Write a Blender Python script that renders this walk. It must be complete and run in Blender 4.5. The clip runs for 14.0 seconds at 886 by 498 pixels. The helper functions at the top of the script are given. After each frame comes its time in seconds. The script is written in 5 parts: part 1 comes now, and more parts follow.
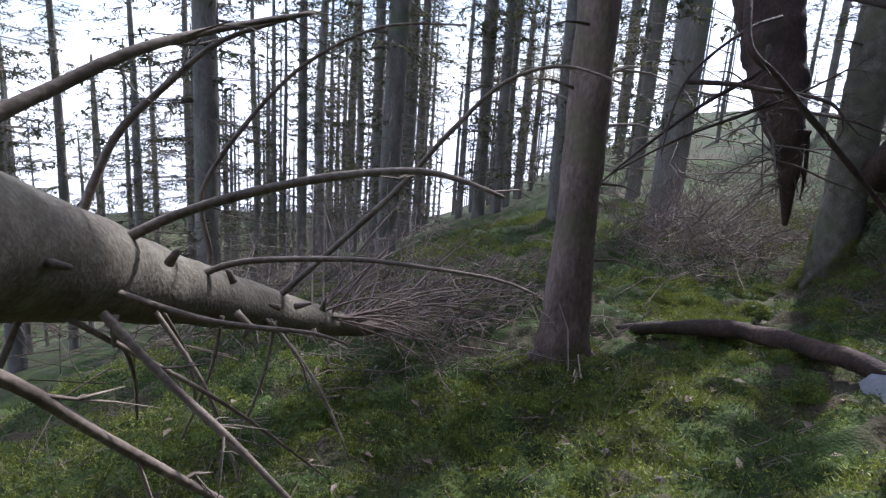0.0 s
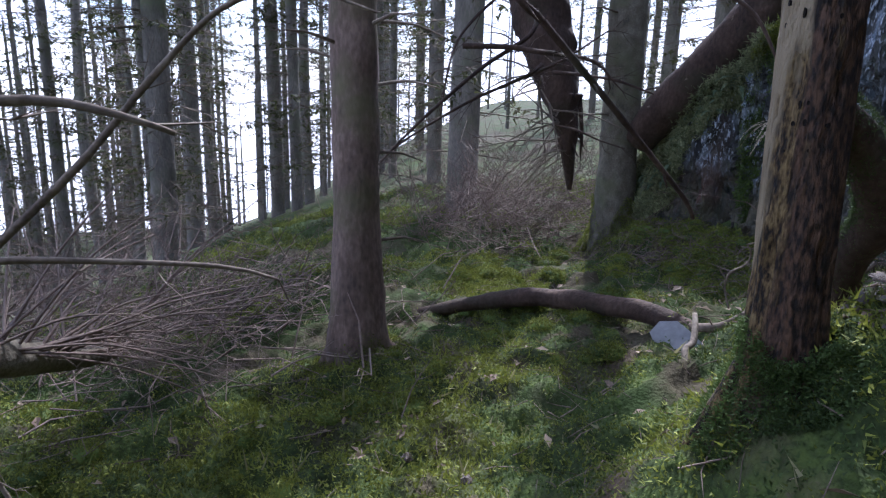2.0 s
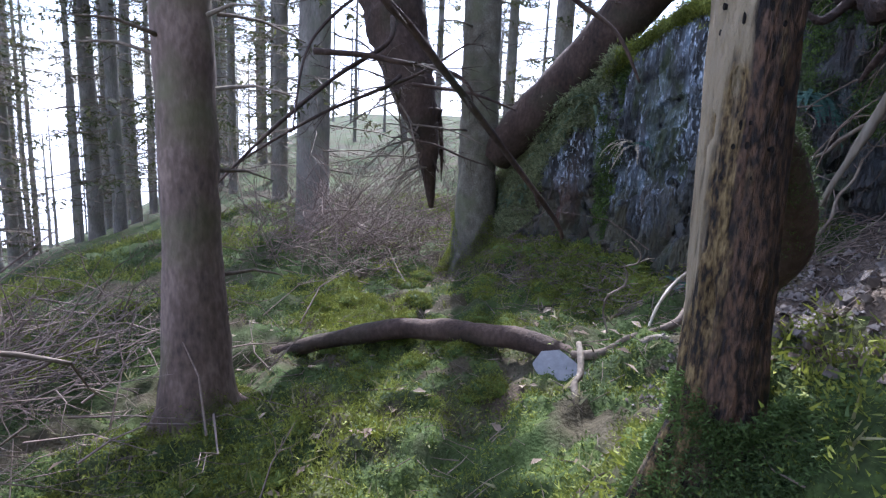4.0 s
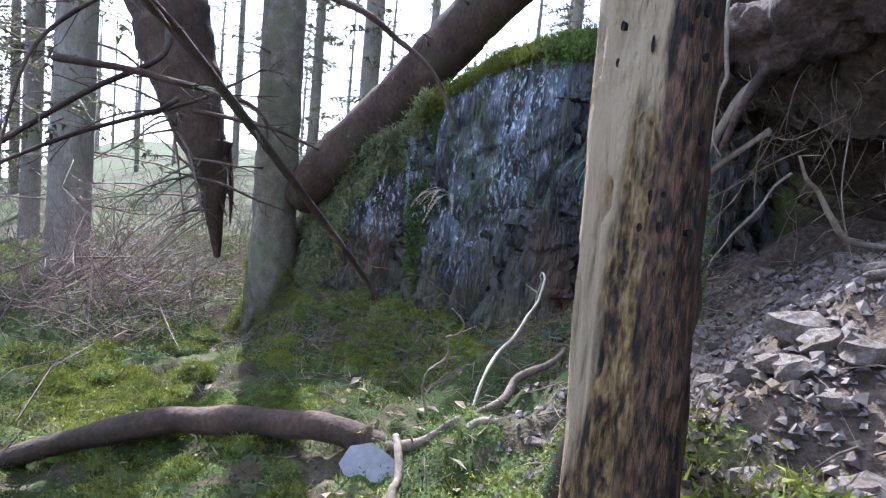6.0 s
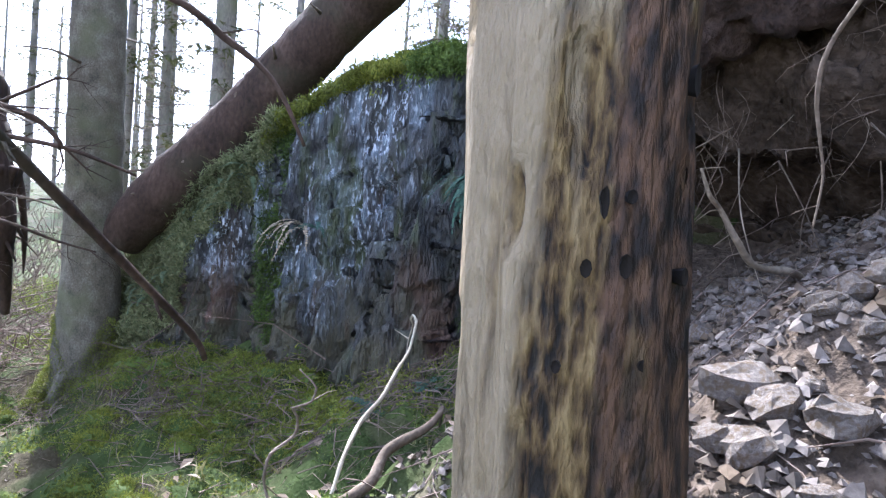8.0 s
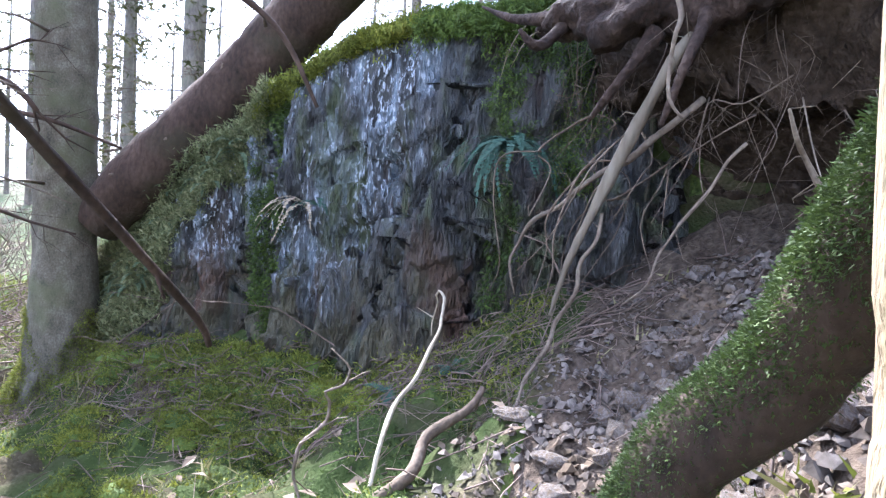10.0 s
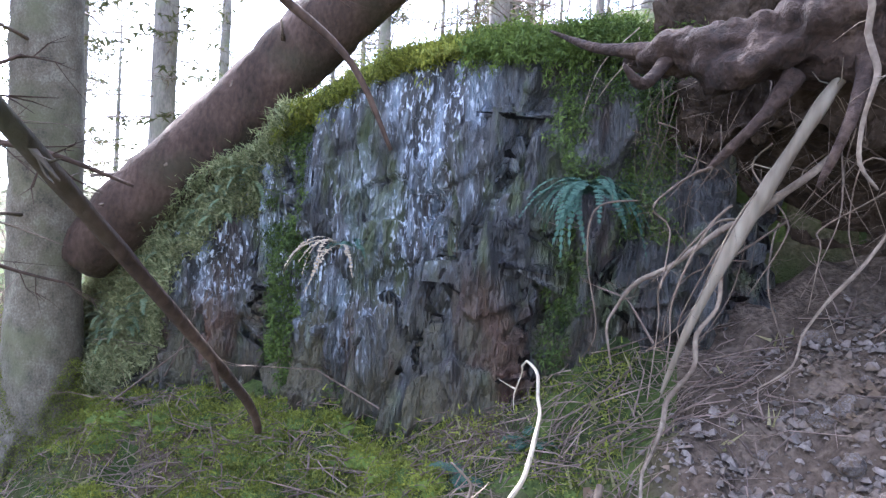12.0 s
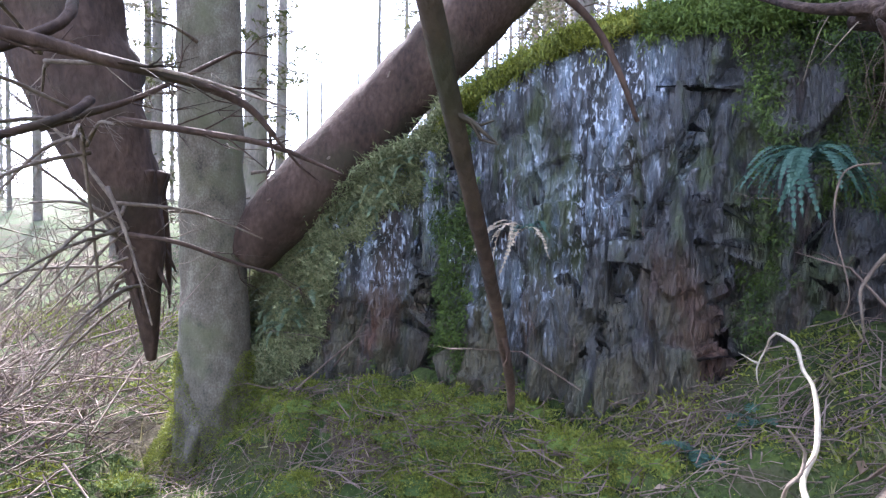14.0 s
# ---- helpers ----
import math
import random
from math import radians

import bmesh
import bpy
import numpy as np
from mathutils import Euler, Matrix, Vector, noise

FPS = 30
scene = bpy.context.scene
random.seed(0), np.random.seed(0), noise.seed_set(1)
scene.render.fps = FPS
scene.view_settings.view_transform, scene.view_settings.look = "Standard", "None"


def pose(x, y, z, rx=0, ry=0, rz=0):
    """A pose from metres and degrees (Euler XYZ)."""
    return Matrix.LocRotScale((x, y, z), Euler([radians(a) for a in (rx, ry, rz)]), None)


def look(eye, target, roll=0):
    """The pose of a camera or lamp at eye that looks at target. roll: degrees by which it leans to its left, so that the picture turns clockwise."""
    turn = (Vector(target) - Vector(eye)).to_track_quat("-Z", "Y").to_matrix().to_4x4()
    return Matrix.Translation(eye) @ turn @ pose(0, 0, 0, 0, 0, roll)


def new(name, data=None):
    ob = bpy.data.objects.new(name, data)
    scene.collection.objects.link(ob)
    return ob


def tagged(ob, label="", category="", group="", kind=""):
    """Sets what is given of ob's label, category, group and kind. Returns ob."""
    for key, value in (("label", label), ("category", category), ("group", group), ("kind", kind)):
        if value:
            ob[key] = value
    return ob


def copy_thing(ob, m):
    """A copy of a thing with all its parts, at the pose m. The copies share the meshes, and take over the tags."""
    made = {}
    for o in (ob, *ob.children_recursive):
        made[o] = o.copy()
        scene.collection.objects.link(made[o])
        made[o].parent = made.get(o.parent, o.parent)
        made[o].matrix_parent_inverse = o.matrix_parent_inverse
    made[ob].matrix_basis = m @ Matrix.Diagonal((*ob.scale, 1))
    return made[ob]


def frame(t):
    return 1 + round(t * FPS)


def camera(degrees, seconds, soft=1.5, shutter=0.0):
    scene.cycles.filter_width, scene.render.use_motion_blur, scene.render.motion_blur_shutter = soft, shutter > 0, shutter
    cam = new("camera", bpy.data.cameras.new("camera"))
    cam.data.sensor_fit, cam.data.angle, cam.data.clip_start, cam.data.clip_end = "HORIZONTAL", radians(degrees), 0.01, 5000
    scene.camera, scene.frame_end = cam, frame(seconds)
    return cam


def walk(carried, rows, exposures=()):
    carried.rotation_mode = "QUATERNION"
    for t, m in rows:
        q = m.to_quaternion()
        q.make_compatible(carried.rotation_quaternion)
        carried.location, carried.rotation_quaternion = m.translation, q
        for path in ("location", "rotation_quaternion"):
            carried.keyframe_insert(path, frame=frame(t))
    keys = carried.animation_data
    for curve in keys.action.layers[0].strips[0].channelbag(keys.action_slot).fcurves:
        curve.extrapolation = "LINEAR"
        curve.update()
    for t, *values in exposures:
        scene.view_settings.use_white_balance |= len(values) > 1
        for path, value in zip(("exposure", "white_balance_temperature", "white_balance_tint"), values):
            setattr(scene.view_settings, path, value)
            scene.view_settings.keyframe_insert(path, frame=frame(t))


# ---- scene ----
cam = camera(73.0, 14.0, soft=1.3)
# seconds, eye, yaw, pitch, lean
PATH = [
    (0.0, 0.000, -0.000, 1.500, -0.00, -13.51, -3.80),
    (0.5, 0.122, 0.166, 1.433, -8.08, -13.08, -3.20),
    (1.0, 0.200, 0.279, 1.414, -11.97, -12.81, -2.70),
    (1.5, 0.241, 0.325, 1.383, -15.40, -12.85, -2.20),
    (2.0, 0.290, 0.431, 1.320, -18.22, -12.85, -1.70),
    (2.5, 0.325, 0.527, 1.315, -24.37, -12.73, -1.30),
    (5.0, 0.461, 1.114, 1.329, -38.16, -8.40, -4.32),
    (5.5, 0.640, 1.243, 1.343, -43.86, -6.55, -4.54),
    (6.0, 0.699, 1.220, 1.348, -51.09, -6.02, -5.68),
    (6.5, 0.857, 1.207, 1.382, -59.84, -3.35, -6.91),
    (7.0, 0.961, 1.262, 1.365, -62.43, -2.03, -5.67),
    (7.5, 1.062, 1.353, 1.356, -62.82, -1.94, -4.10),
    (8.0, 1.122, 1.430, 1.336, -63.18, -1.81, -4.25),
    (10.5, 1.260, 1.798, 1.210, -66.98, -1.71, -3.25),
    (11.0, 1.393, 1.923, 1.240, -67.44, -0.92, -3.64),
    (11.5, 1.391, 2.142, 1.361, -69.40, -1.38, -3.42),
    (12.0, 1.317, 2.258, 1.392, -70.72, -1.78, -3.42),
    (12.5, 1.290, 2.266, 1.475, -70.45, -1.89, -3.36),
    (13.0, 1.225, 2.440, 1.432, -71.83, -0.18, -3.24),
    (13.5, 1.179, 2.631, 1.340, -69.94, -2.36, -2.88),
    (14.0, 1.099, 2.864, 1.299, -67.05, -2.16, -1.11),
]
walk(cam, [(t, pose(x, y, z, 90 + pitch, lean, yaw)) for t, x, y, z, yaw, pitch, lean in PATH],
     exposures=[(0.0, 0.9, 5200, 18), (2.5, 1.2, 5050, 20), (5.0, 1.95, 5100, 18), (8.0, 2.5, 5200, 16), (12.0, 3.05, 5300, 20), (14.0, 2.8, 5350, 21)])

# ---------- world, sun ----------
world = bpy.data.worlds.new("sky")
scene.world = world
world.use_nodes = True
wn, wl = world.node_tree.nodes, world.node_tree.links
sky = wn.new("ShaderNodeTexSky")
sky.sky_type = "NISHITA"
sky.sun_disc = False
SUN_AZ, SUN_EL = 34.0, 47.0          # degrees clockwise from +y, and up
sky.sun_elevation, sky.sun_rotation = radians(SUN_EL), radians(SUN_AZ)
sky.air_density, sky.dust_density, sky.ozone_density = 1.0, 3.0, 1.5
# broken white cloud over the blue
wt, wnoise, wramp, wmix = wn.new("ShaderNodeTexCoord"), wn.new("ShaderNodeTexNoise"), wn.new("ShaderNodeMapRange"), wn.new("ShaderNodeMix")
wnoise.inputs["Scale"].default_value, wnoise.inputs["Detail"].default_value = 3.2, 5
wramp.inputs["From Min"].default_value, wramp.inputs["From Max"].default_value = 0.49, 0.6
wl.new(wt.outputs["Generated"], wnoise.inputs["Vector"])
wl.new(wnoise.outputs[0], wramp.inputs["Value"])
wmix.data_type = "RGBA"
wl.new(wramp.outputs[0], wmix.inputs["Factor"])
wl.new(sky.outputs[0], wmix.inputs["A"])
wmix.inputs["B"].default_value = (8.5, 8.6, 9.0, 1)
wl.new(wmix.outputs["Result"], wn["Background"].inputs[0])
wn["Background"].inputs[1].default_value = 0.15
sun = new("sun", bpy.data.lights.new("sun", "SUN"))
sun.data.energy, sun.data.angle, sun.data.color = 5.0, radians(1.0), (1.0, 0.93, 0.8)
sd = Vector((math.sin(radians(SUN_AZ)) * math.cos(radians(SUN_EL)), math.cos(radians(SUN_AZ)) * math.cos(radians(SUN_EL)), math.sin(radians(SUN_EL))))
sun.matrix_world = look(sd * 60, (0, 0, 0))


# ---------- materials ----------
def material(name, stops, rough=0.85, scale=8.0, stretch=(1, 1, 1), bump=0.4, fine=60.0, patch=None, spec=0.3, coords="Object", bump_dist=0.02, vary=0.0):
    """Two scales of noise through a colour ramp; patch: (colour, scale, low, high) laid over it where a third noise is high."""
    m = bpy.data.materials.new(name)
    m.use_nodes = True
    n, l = m.node_tree.nodes, m.node_tree.links
    b = n["Principled BSDF"]
    tc = n.new("ShaderNodeTexCoord")
    mp = n.new("ShaderNodeMapping")
    mp.inputs["Scale"].default_value = stretch
    l.new(tc.outputs[coords], mp.inputs["Vector"])
    a, f = n.new("ShaderNodeTexNoise"), n.new("ShaderNodeTexNoise")
    a.inputs["Scale"].default_value, a.inputs["Detail"].default_value = scale, 6
    f.inputs["Scale"].default_value, f.inputs["Detail"].default_value = fine, 4
    l.new(mp.outputs[0], a.inputs["Vector"])
    l.new(mp.outputs[0], f.inputs["Vector"])
    mix = n.new("ShaderNodeMath")
    mix.operation = "MULTIPLY_ADD"
    l.new(f.outputs[0], mix.inputs[0])
    mix.inputs[1].default_value = 0.45
    half = n.new("ShaderNodeMath")
    half.operation = "MULTIPLY"
    half.inputs[1].default_value = 0.55
    l.new(a.outputs[0], half.inputs[0])
    l.new(half.outputs[0], mix.inputs[2])
    ramp = n.new("ShaderNodeValToRGB")
    while len(ramp.color_ramp.elements) < len(stops):
        ramp.color_ramp.elements.new(0.5)
    for e, (p, c) in zip(ramp.color_ramp.elements, stops):
        e.position, e.color = p, (*c, 1)
    l.new(mix.outputs[0], ramp.inputs[0])
    colour = ramp.outputs[0]
    if patch:
        pc, ps, lo, hi = patch
        pn = n.new("ShaderNodeTexNoise")
        pn.inputs["Scale"].default_value, pn.inputs["Detail"].default_value = ps, 5
        l.new(tc.outputs[coords], pn.inputs["Vector"])
        mr = n.new("ShaderNodeMapRange")
        mr.inputs["From Min"].default_value, mr.inputs["From Max"].default_value = lo, hi
        l.new(pn.outputs[0], mr.inputs["Value"])
        mx = n.new("ShaderNodeMix")
        mx.data_type = "RGBA"
        l.new(mr.outputs[0], mx.inputs["Factor"])
        l.new(colour, mx.inputs["A"])
        mx.inputs["B"].default_value = (*pc, 1)
        colour = mx.outputs["Result"]
    if vary:
        oi = n.new("ShaderNodeNewGeometry")
        hs = n.new("ShaderNodeHueSaturation")
        vr = n.new("ShaderNodeMapRange")
        vr.inputs["To Min"].default_value, vr.inputs["To Max"].default_value = 1 - vary, 1 + vary
        l.new(oi.outputs["Random Per Island"], vr.inputs["Value"])
        l.new(vr.outputs[0], hs.inputs["Value"])
        l.new(colour, hs.inputs["Color"])
        colour = hs.outputs[0]
    l.new(colour, b.inputs["Base Color"])
    b.inputs["Roughness"].default_value = rough
    b.inputs["Specular IOR Level"].default_value = spec
    bp = n.new("ShaderNodeBump")
    bp.inputs["Strength"].default_value, bp.inputs["Distance"].default_value = bump, bump_dist
    l.new(mix.outputs[0], bp.inputs["Height"])
    l.new(bp.outputs[0], b.inputs["Normal"])
    return m


def leafy(name, low, high, vary=0.4, through_light=0.35):
    """Thin leaves and moss: a colour per island, some light let through."""
    m = bpy.data.materials.new(name)
    m.use_nodes = True
    n, l = m.node_tree.nodes, m.node_tree.links
    b = n["Principled BSDF"]
    g = n.new("ShaderNodeNewGeometry")
    r = n.new("ShaderNodeValToRGB")
    r.color_ramp.elements[0].color, r.color_ramp.elements[1].color = (*low, 1), (*high, 1)
    tc = n.new("ShaderNodeTexCoord")
    no = n.new("ShaderNodeTexNoise")
    no.inputs["Scale"].default_value, no.inputs["Detail"].default_value = 2.2, 5
    l.new(tc.outputs["Object"], no.inputs["Vector"])
    ad = n.new("ShaderNodeMath")
    ad.operation = "MULTIPLY_ADD"
    ad.inputs[1].default_value = vary
    l.new(g.outputs["Random Per Island"], ad.inputs[0])
    st = n.new("ShaderNodeMapRange")
    st.inputs["From Min"].default_value, st.inputs["From Max"].default_value, st.inputs["To Max"].default_value = 0.35, 0.7, 1 - vary
    l.new(no.outputs[0], st.inputs["Value"])
    l.new(st.outputs[0], ad.inputs[2])
    l.new(ad.outputs[0], r.inputs[0])
    l.new(r.outputs[0], b.inputs["Base Color"])
    b.inputs["Roughness"].default_value = 0.7
    b.inputs["Specular IOR Level"].default_value = 0.25
    t = n.new("ShaderNodeBsdfTranslucent")
    l.new(r.outputs[0], t.inputs["Color"])
    ms = n.new("ShaderNodeMixShader")
    ms.inputs[0].default_value = through_light
    l.new(b.outputs[0], ms.inputs[1])
    l.new(t.outputs[0], ms.inputs[2])
    l.new(ms.outputs[0], n["Material Output"].inputs[0])
    return m


M_SOIL = material("forest_floor", [(0.3, (0.015, 0.017, 0.008)), (0.48, (0.035, 0.048, 0.015)), (0.62, (0.065, 0.085, 0.02)), (0.75, (0.08, 0.065, 0.04))], 0.95, 3.0, bump=1.0, fine=45, bump_dist=0.03,
                  patch=((0.075, 0.055, 0.038), 1.6, 0.52, 0.66), spec=0.1)
M_DIRT = material("bare_dirt", [(0.3, (0.028, 0.021, 0.015)), (0.5, (0.075, 0.056, 0.041)), (0.7, (0.15, 0.118, 0.09))], 0.95, 5.0, bump=1.0, fine=40, bump_dist=0.04, spec=0.1)
M_LITTER = material("needle_litter", [(0.3, (0.021, 0.0168, 0.0098)), (0.5, (0.0525, 0.0434, 0.0245)), (0.7, (0.105, 0.0875, 0.0595))], 0.95, 6.0, bump=1.0, fine=70, bump_dist=0.02, spec=0.1, patch=((0.035, 0.05, 0.014), 1.2, 0.42, 0.55))
M_PLATE = material("root_plate_soil", [(0.3, (0.0132, 0.0096, 0.0072)), (0.5, (0.042, 0.03, 0.021)), (0.72, (0.09, 0.066, 0.048))], 0.95, 5.0, bump=1.0, fine=30, bump_dist=0.06, spec=0.1)
M_CROWN = material("root_crown_wood", [(0.3, (0.008, 0.005, 0.004)), (0.5, (0.03, 0.018, 0.013)), (0.7, (0.08, 0.054, 0.04))], 0.9, 8.0, bump=1.0, fine=50, bump_dist=0.03)
M_BARK = material("spruce_bark", [(0.3, (0.0473, 0.0334, 0.0265)), (0.5, (0.126, 0.088, 0.0686)), (0.7, (0.231, 0.167, 0.133))], 0.9, 6.0, (1, 1, 0.45), 0.7, 50, patch=((0.105, 0.101, 0.0468), 2.5, 0.5, 0.7), bump_dist=0.015)
M_BARK_PALE = material("pale_bark", [(0.3, (0.04, 0.035, 0.026)), (0.45, (0.095, 0.083, 0.06)), (0.55, (0.13, 0.115, 0.085)), (0.7, (0.22, 0.2, 0.155))], 0.9, 14.0, (1, 1, 0.8), 0.9, 110, patch=((0.1, 0.105, 0.055), 3.4, 0.5, 0.7), bump_dist=0.01)
# bark of the plantation, paled so that distance haze is in its colour
M_BARK_HAZED = material("hazed_far_bark", [(0.3, (0.09, 0.08, 0.068)), (0.5, (0.16, 0.142, 0.12)), (0.7, (0.26, 0.235, 0.2))], 0.95, 7.0, (1, 1, 0.35), 0.7, 50, patch=((0.13, 0.135, 0.08), 2.2, 0.5, 0.7))
M_BARK_DARK = material("dark_bark", [(0.3, (0.0157, 0.0102, 0.00761)), (0.5, (0.0464, 0.0287, 0.0199)), (0.72, (0.0926, 0.0606, 0.0438))], 0.92, 6.0, (1, 1, 0.6), 0.9, 45, patch=((0.0356, 0.0319, 0.0175), 3.0, 0.55, 0.75), bump_dist=0.02)
M_FALLEN = material("pale_fallen_bark", [(0.3, (0.05, 0.04, 0.028)), (0.5, (0.115, 0.096, 0.068)), (0.7, (0.2, 0.175, 0.13))], 0.95, 9.0, bump=0.8, fine=70, bump_dist=0.01, patch=((0.0864, 0.0828, 0.0432), 2.5, 0.52, 0.7))
M_TWIG = material("dead_twig", [(0.3, (0.0595, 0.0439, 0.0317)), (0.5, (0.128, 0.0994, 0.074)), (0.7, (0.221, 0.179, 0.134))], 0.9, 9.0, bump=0.4, fine=60, vary=0.25)
M_TWIG_RED = material("dead_brush", [(0.3, (0.075, 0.052, 0.04)), (0.7, (0.2, 0.15, 0.122))], 0.9, 9.0, bump=0.3, vary=0.35)
M_ROOT = material("bare_root", [(0.3, (0.07, 0.053, 0.038)), (0.5, (0.155, 0.123, 0.088)), (0.7, (0.27, 0.225, 0.17))], 0.85, 10.0, bump=0.5, fine=60)
M_ROOT_WHITE = material("peeled_root", [(0.3, (0.18, 0.15, 0.105)), (0.5, (0.32, 0.275, 0.2)), (0.7, (0.46, 0.41, 0.32))], 0.8, 12.0, bump=0.4, fine=60)
M_ROOT_DARK = material("dark_root", [(0.3, (0.0408, 0.0294, 0.0198)), (0.5, (0.0952, 0.07, 0.0495)), (0.7, (0.17, 0.133, 0.099))], 0.9, 10.0, bump=0.5, fine=60)
M_BEAM = material("weathered_wood", [(0.3, (0.0728, 0.056, 0.0392)), (0.5, (0.146, 0.12, 0.0868)), (0.7, (0.224, 0.193, 0.146))], 0.85, 7.0, (1, 1, 0.12), 0.8, 40)
M_STONE = material("rubble_stone", [(0.3, (0.055, 0.044, 0.036)), (0.5, (0.115, 0.096, 0.082)), (0.7, (0.21, 0.18, 0.158))], 0.9, 9.0, bump=0.7, fine=60, vary=0.35, bump_dist=0.01, patch=((0.085, 0.06, 0.038), 5.0, 0.48, 0.62))
M_SLATE = material("pale_slab", [(0.3, (0.156, 0.151, 0.151)), (0.7, (0.26, 0.255, 0.26))], 0.75, 9.0, bump=0.5, fine=50, bump_dist=0.008)
M_NEEDLE = leafy("spruce_needles", (0.03, 0.04, 0.014), (0.1, 0.095, 0.035), 0.5, 0.45)
M_MOSS = leafy("moss", (0.035, 0.05, 0.01), (0.25, 0.265, 0.035), 0.6, 0.25)
M_MOSS_DARK = leafy("dark_moss", (0.022, 0.034, 0.011), (0.085, 0.125, 0.025), 0.5, 0.2)
M_MOSS_MID = leafy("green_moss", (0.028, 0.05, 0.012), (0.13, 0.18, 0.03), 0.6, 0.25)
M_MOSS_PALE = leafy("pale_moss", (0.06, 0.07, 0.025), (0.34, 0.36, 0.18), 0.7, 0.3)
M_GRASS = leafy("dry_grass", (0.1, 0.1, 0.035), (0.28, 0.25, 0.13), 0.6, 0.3)
M_FERN = leafy("fern_green", (0.018, 0.05, 0.036), (0.075, 0.14, 0.1), 0.6, 0.25)
M_FERN_PALE = leafy("fern_pale", (0.05, 0.08, 0.04), (0.2, 0.25, 0.15), 0.5, 0.35)
M_FERN_DEAD = leafy("fern_dead", (0.17, 0.13, 0.085), (0.42, 0.36, 0.26), 0.5, 0.2)
M_LEAF = leafy("leaf_litter", (0.1, 0.065, 0.04), (0.3, 0.23, 0.165), 0.7, 0.1)


def rock_material():
    """Wet slate: dark blue-grey, rust and algae in upright streaks, a glossy film of water with its glints painted in.
    """
    m = bpy.data.materials.new("wet_rock")
    m.use_nodes = True
    n, l = m.node_tree.nodes, m.node_tree.links
    b = n["Principled BSDF"]
    tc = n.new("ShaderNodeTexCoord")

    def noise_at(scale, stretch, detail=6):
        mp = n.new("ShaderNodeMapping")
        mp.inputs["Scale"].default_value = stretch
        l.new(tc.outputs["Object"], mp.inputs["Vector"])
        t = n.new("ShaderNodeTexNoise")
        t.inputs["Scale"].default_value, t.inputs["Detail"].default_value = scale, detail
        l.new(mp.outputs[0], t.inputs["Vector"])
        return t.outputs[0]

    def ranged(value, lo, hi):
        r = n.new("ShaderNodeMapRange")
        r.inputs["From Min"].default_value, r.inputs["From Max"].default_value = lo, hi
        l.new(value, r.inputs["Value"])
        return r.outputs[0]

    def over(fac, a, colour):
        x = n.new("ShaderNodeMix")
        x.data_type = "RGBA"
        l.new(fac, x.inputs["Factor"])
        if isinstance(a, tuple):
            x.inputs["A"].default_value = (*a, 1)
        else:
            l.new(a, x.inputs["A"])
        x.inputs["B"].default_value = (*colour, 1)
        return x.outputs["Result"]

    def times(a, b2):
        k = n.new("ShaderNodeMath")
        k.operation = "MULTIPLY"
        l.new(a, k.inputs[0])
        l.new(b2, k.inputs[1])
        return k.outputs[0]

    streak = noise_at(15, (1, 1, 0.22), 8)
    fine = noise_at(60, (1, 1, 0.3), 5)
    broad = noise_at(2.4, (1, 1, 0.5), 5)
    drip_sheen = noise_at(11, (1, 1, 0.1), 7)
    # height above the ground, frayed: rust and algae gather low, wet gloss and painted glints lie above
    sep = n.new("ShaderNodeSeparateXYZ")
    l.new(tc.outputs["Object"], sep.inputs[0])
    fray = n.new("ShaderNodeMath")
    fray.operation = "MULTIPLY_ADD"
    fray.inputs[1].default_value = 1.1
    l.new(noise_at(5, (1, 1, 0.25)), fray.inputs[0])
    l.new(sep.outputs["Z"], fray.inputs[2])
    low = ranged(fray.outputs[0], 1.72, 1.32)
    # the gloss and painted glints keep to the two slabs; the buttress beside them is dry and dark
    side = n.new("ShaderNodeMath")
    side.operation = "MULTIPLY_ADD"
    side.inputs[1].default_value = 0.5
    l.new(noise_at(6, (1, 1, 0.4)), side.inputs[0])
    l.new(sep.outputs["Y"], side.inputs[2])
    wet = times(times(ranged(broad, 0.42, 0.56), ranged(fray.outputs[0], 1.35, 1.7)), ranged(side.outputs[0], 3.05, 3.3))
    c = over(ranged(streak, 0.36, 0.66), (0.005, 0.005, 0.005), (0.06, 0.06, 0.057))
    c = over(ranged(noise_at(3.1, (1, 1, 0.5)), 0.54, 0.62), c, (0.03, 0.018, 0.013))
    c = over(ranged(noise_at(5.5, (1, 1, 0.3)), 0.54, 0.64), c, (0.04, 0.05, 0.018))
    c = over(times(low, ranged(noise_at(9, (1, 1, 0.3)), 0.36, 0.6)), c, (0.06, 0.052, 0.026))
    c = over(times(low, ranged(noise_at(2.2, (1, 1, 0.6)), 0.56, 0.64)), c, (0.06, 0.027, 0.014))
    # pale drips and flecks: the wet film's sky reflections put into the colour
    c = over(times(wet, ranged(drip_sheen, 0.48, 0.6)), c, (0.17, 0.2, 0.235))
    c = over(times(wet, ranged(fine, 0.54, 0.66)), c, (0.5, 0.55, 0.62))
    l.new(c, b.inputs["Base Color"])
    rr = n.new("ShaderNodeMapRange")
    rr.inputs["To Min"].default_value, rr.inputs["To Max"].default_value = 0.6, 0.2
    l.new(times(wet, ranged(drip_sheen, 0.4, 0.6)), rr.inputs["Value"])
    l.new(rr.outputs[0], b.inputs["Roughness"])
    b.inputs["Specular IOR Level"].default_value = 0.5
    mul = n.new("ShaderNodeMath")
    mul.operation = "ADD"
    l.new(streak, mul.inputs[0])
    l.new(fine, mul.inputs[1])
    bp = n.new("ShaderNodeBump")
    bp.inputs["Strength"].default_value, bp.inputs["Distance"].default_value = 1.0, 0.035
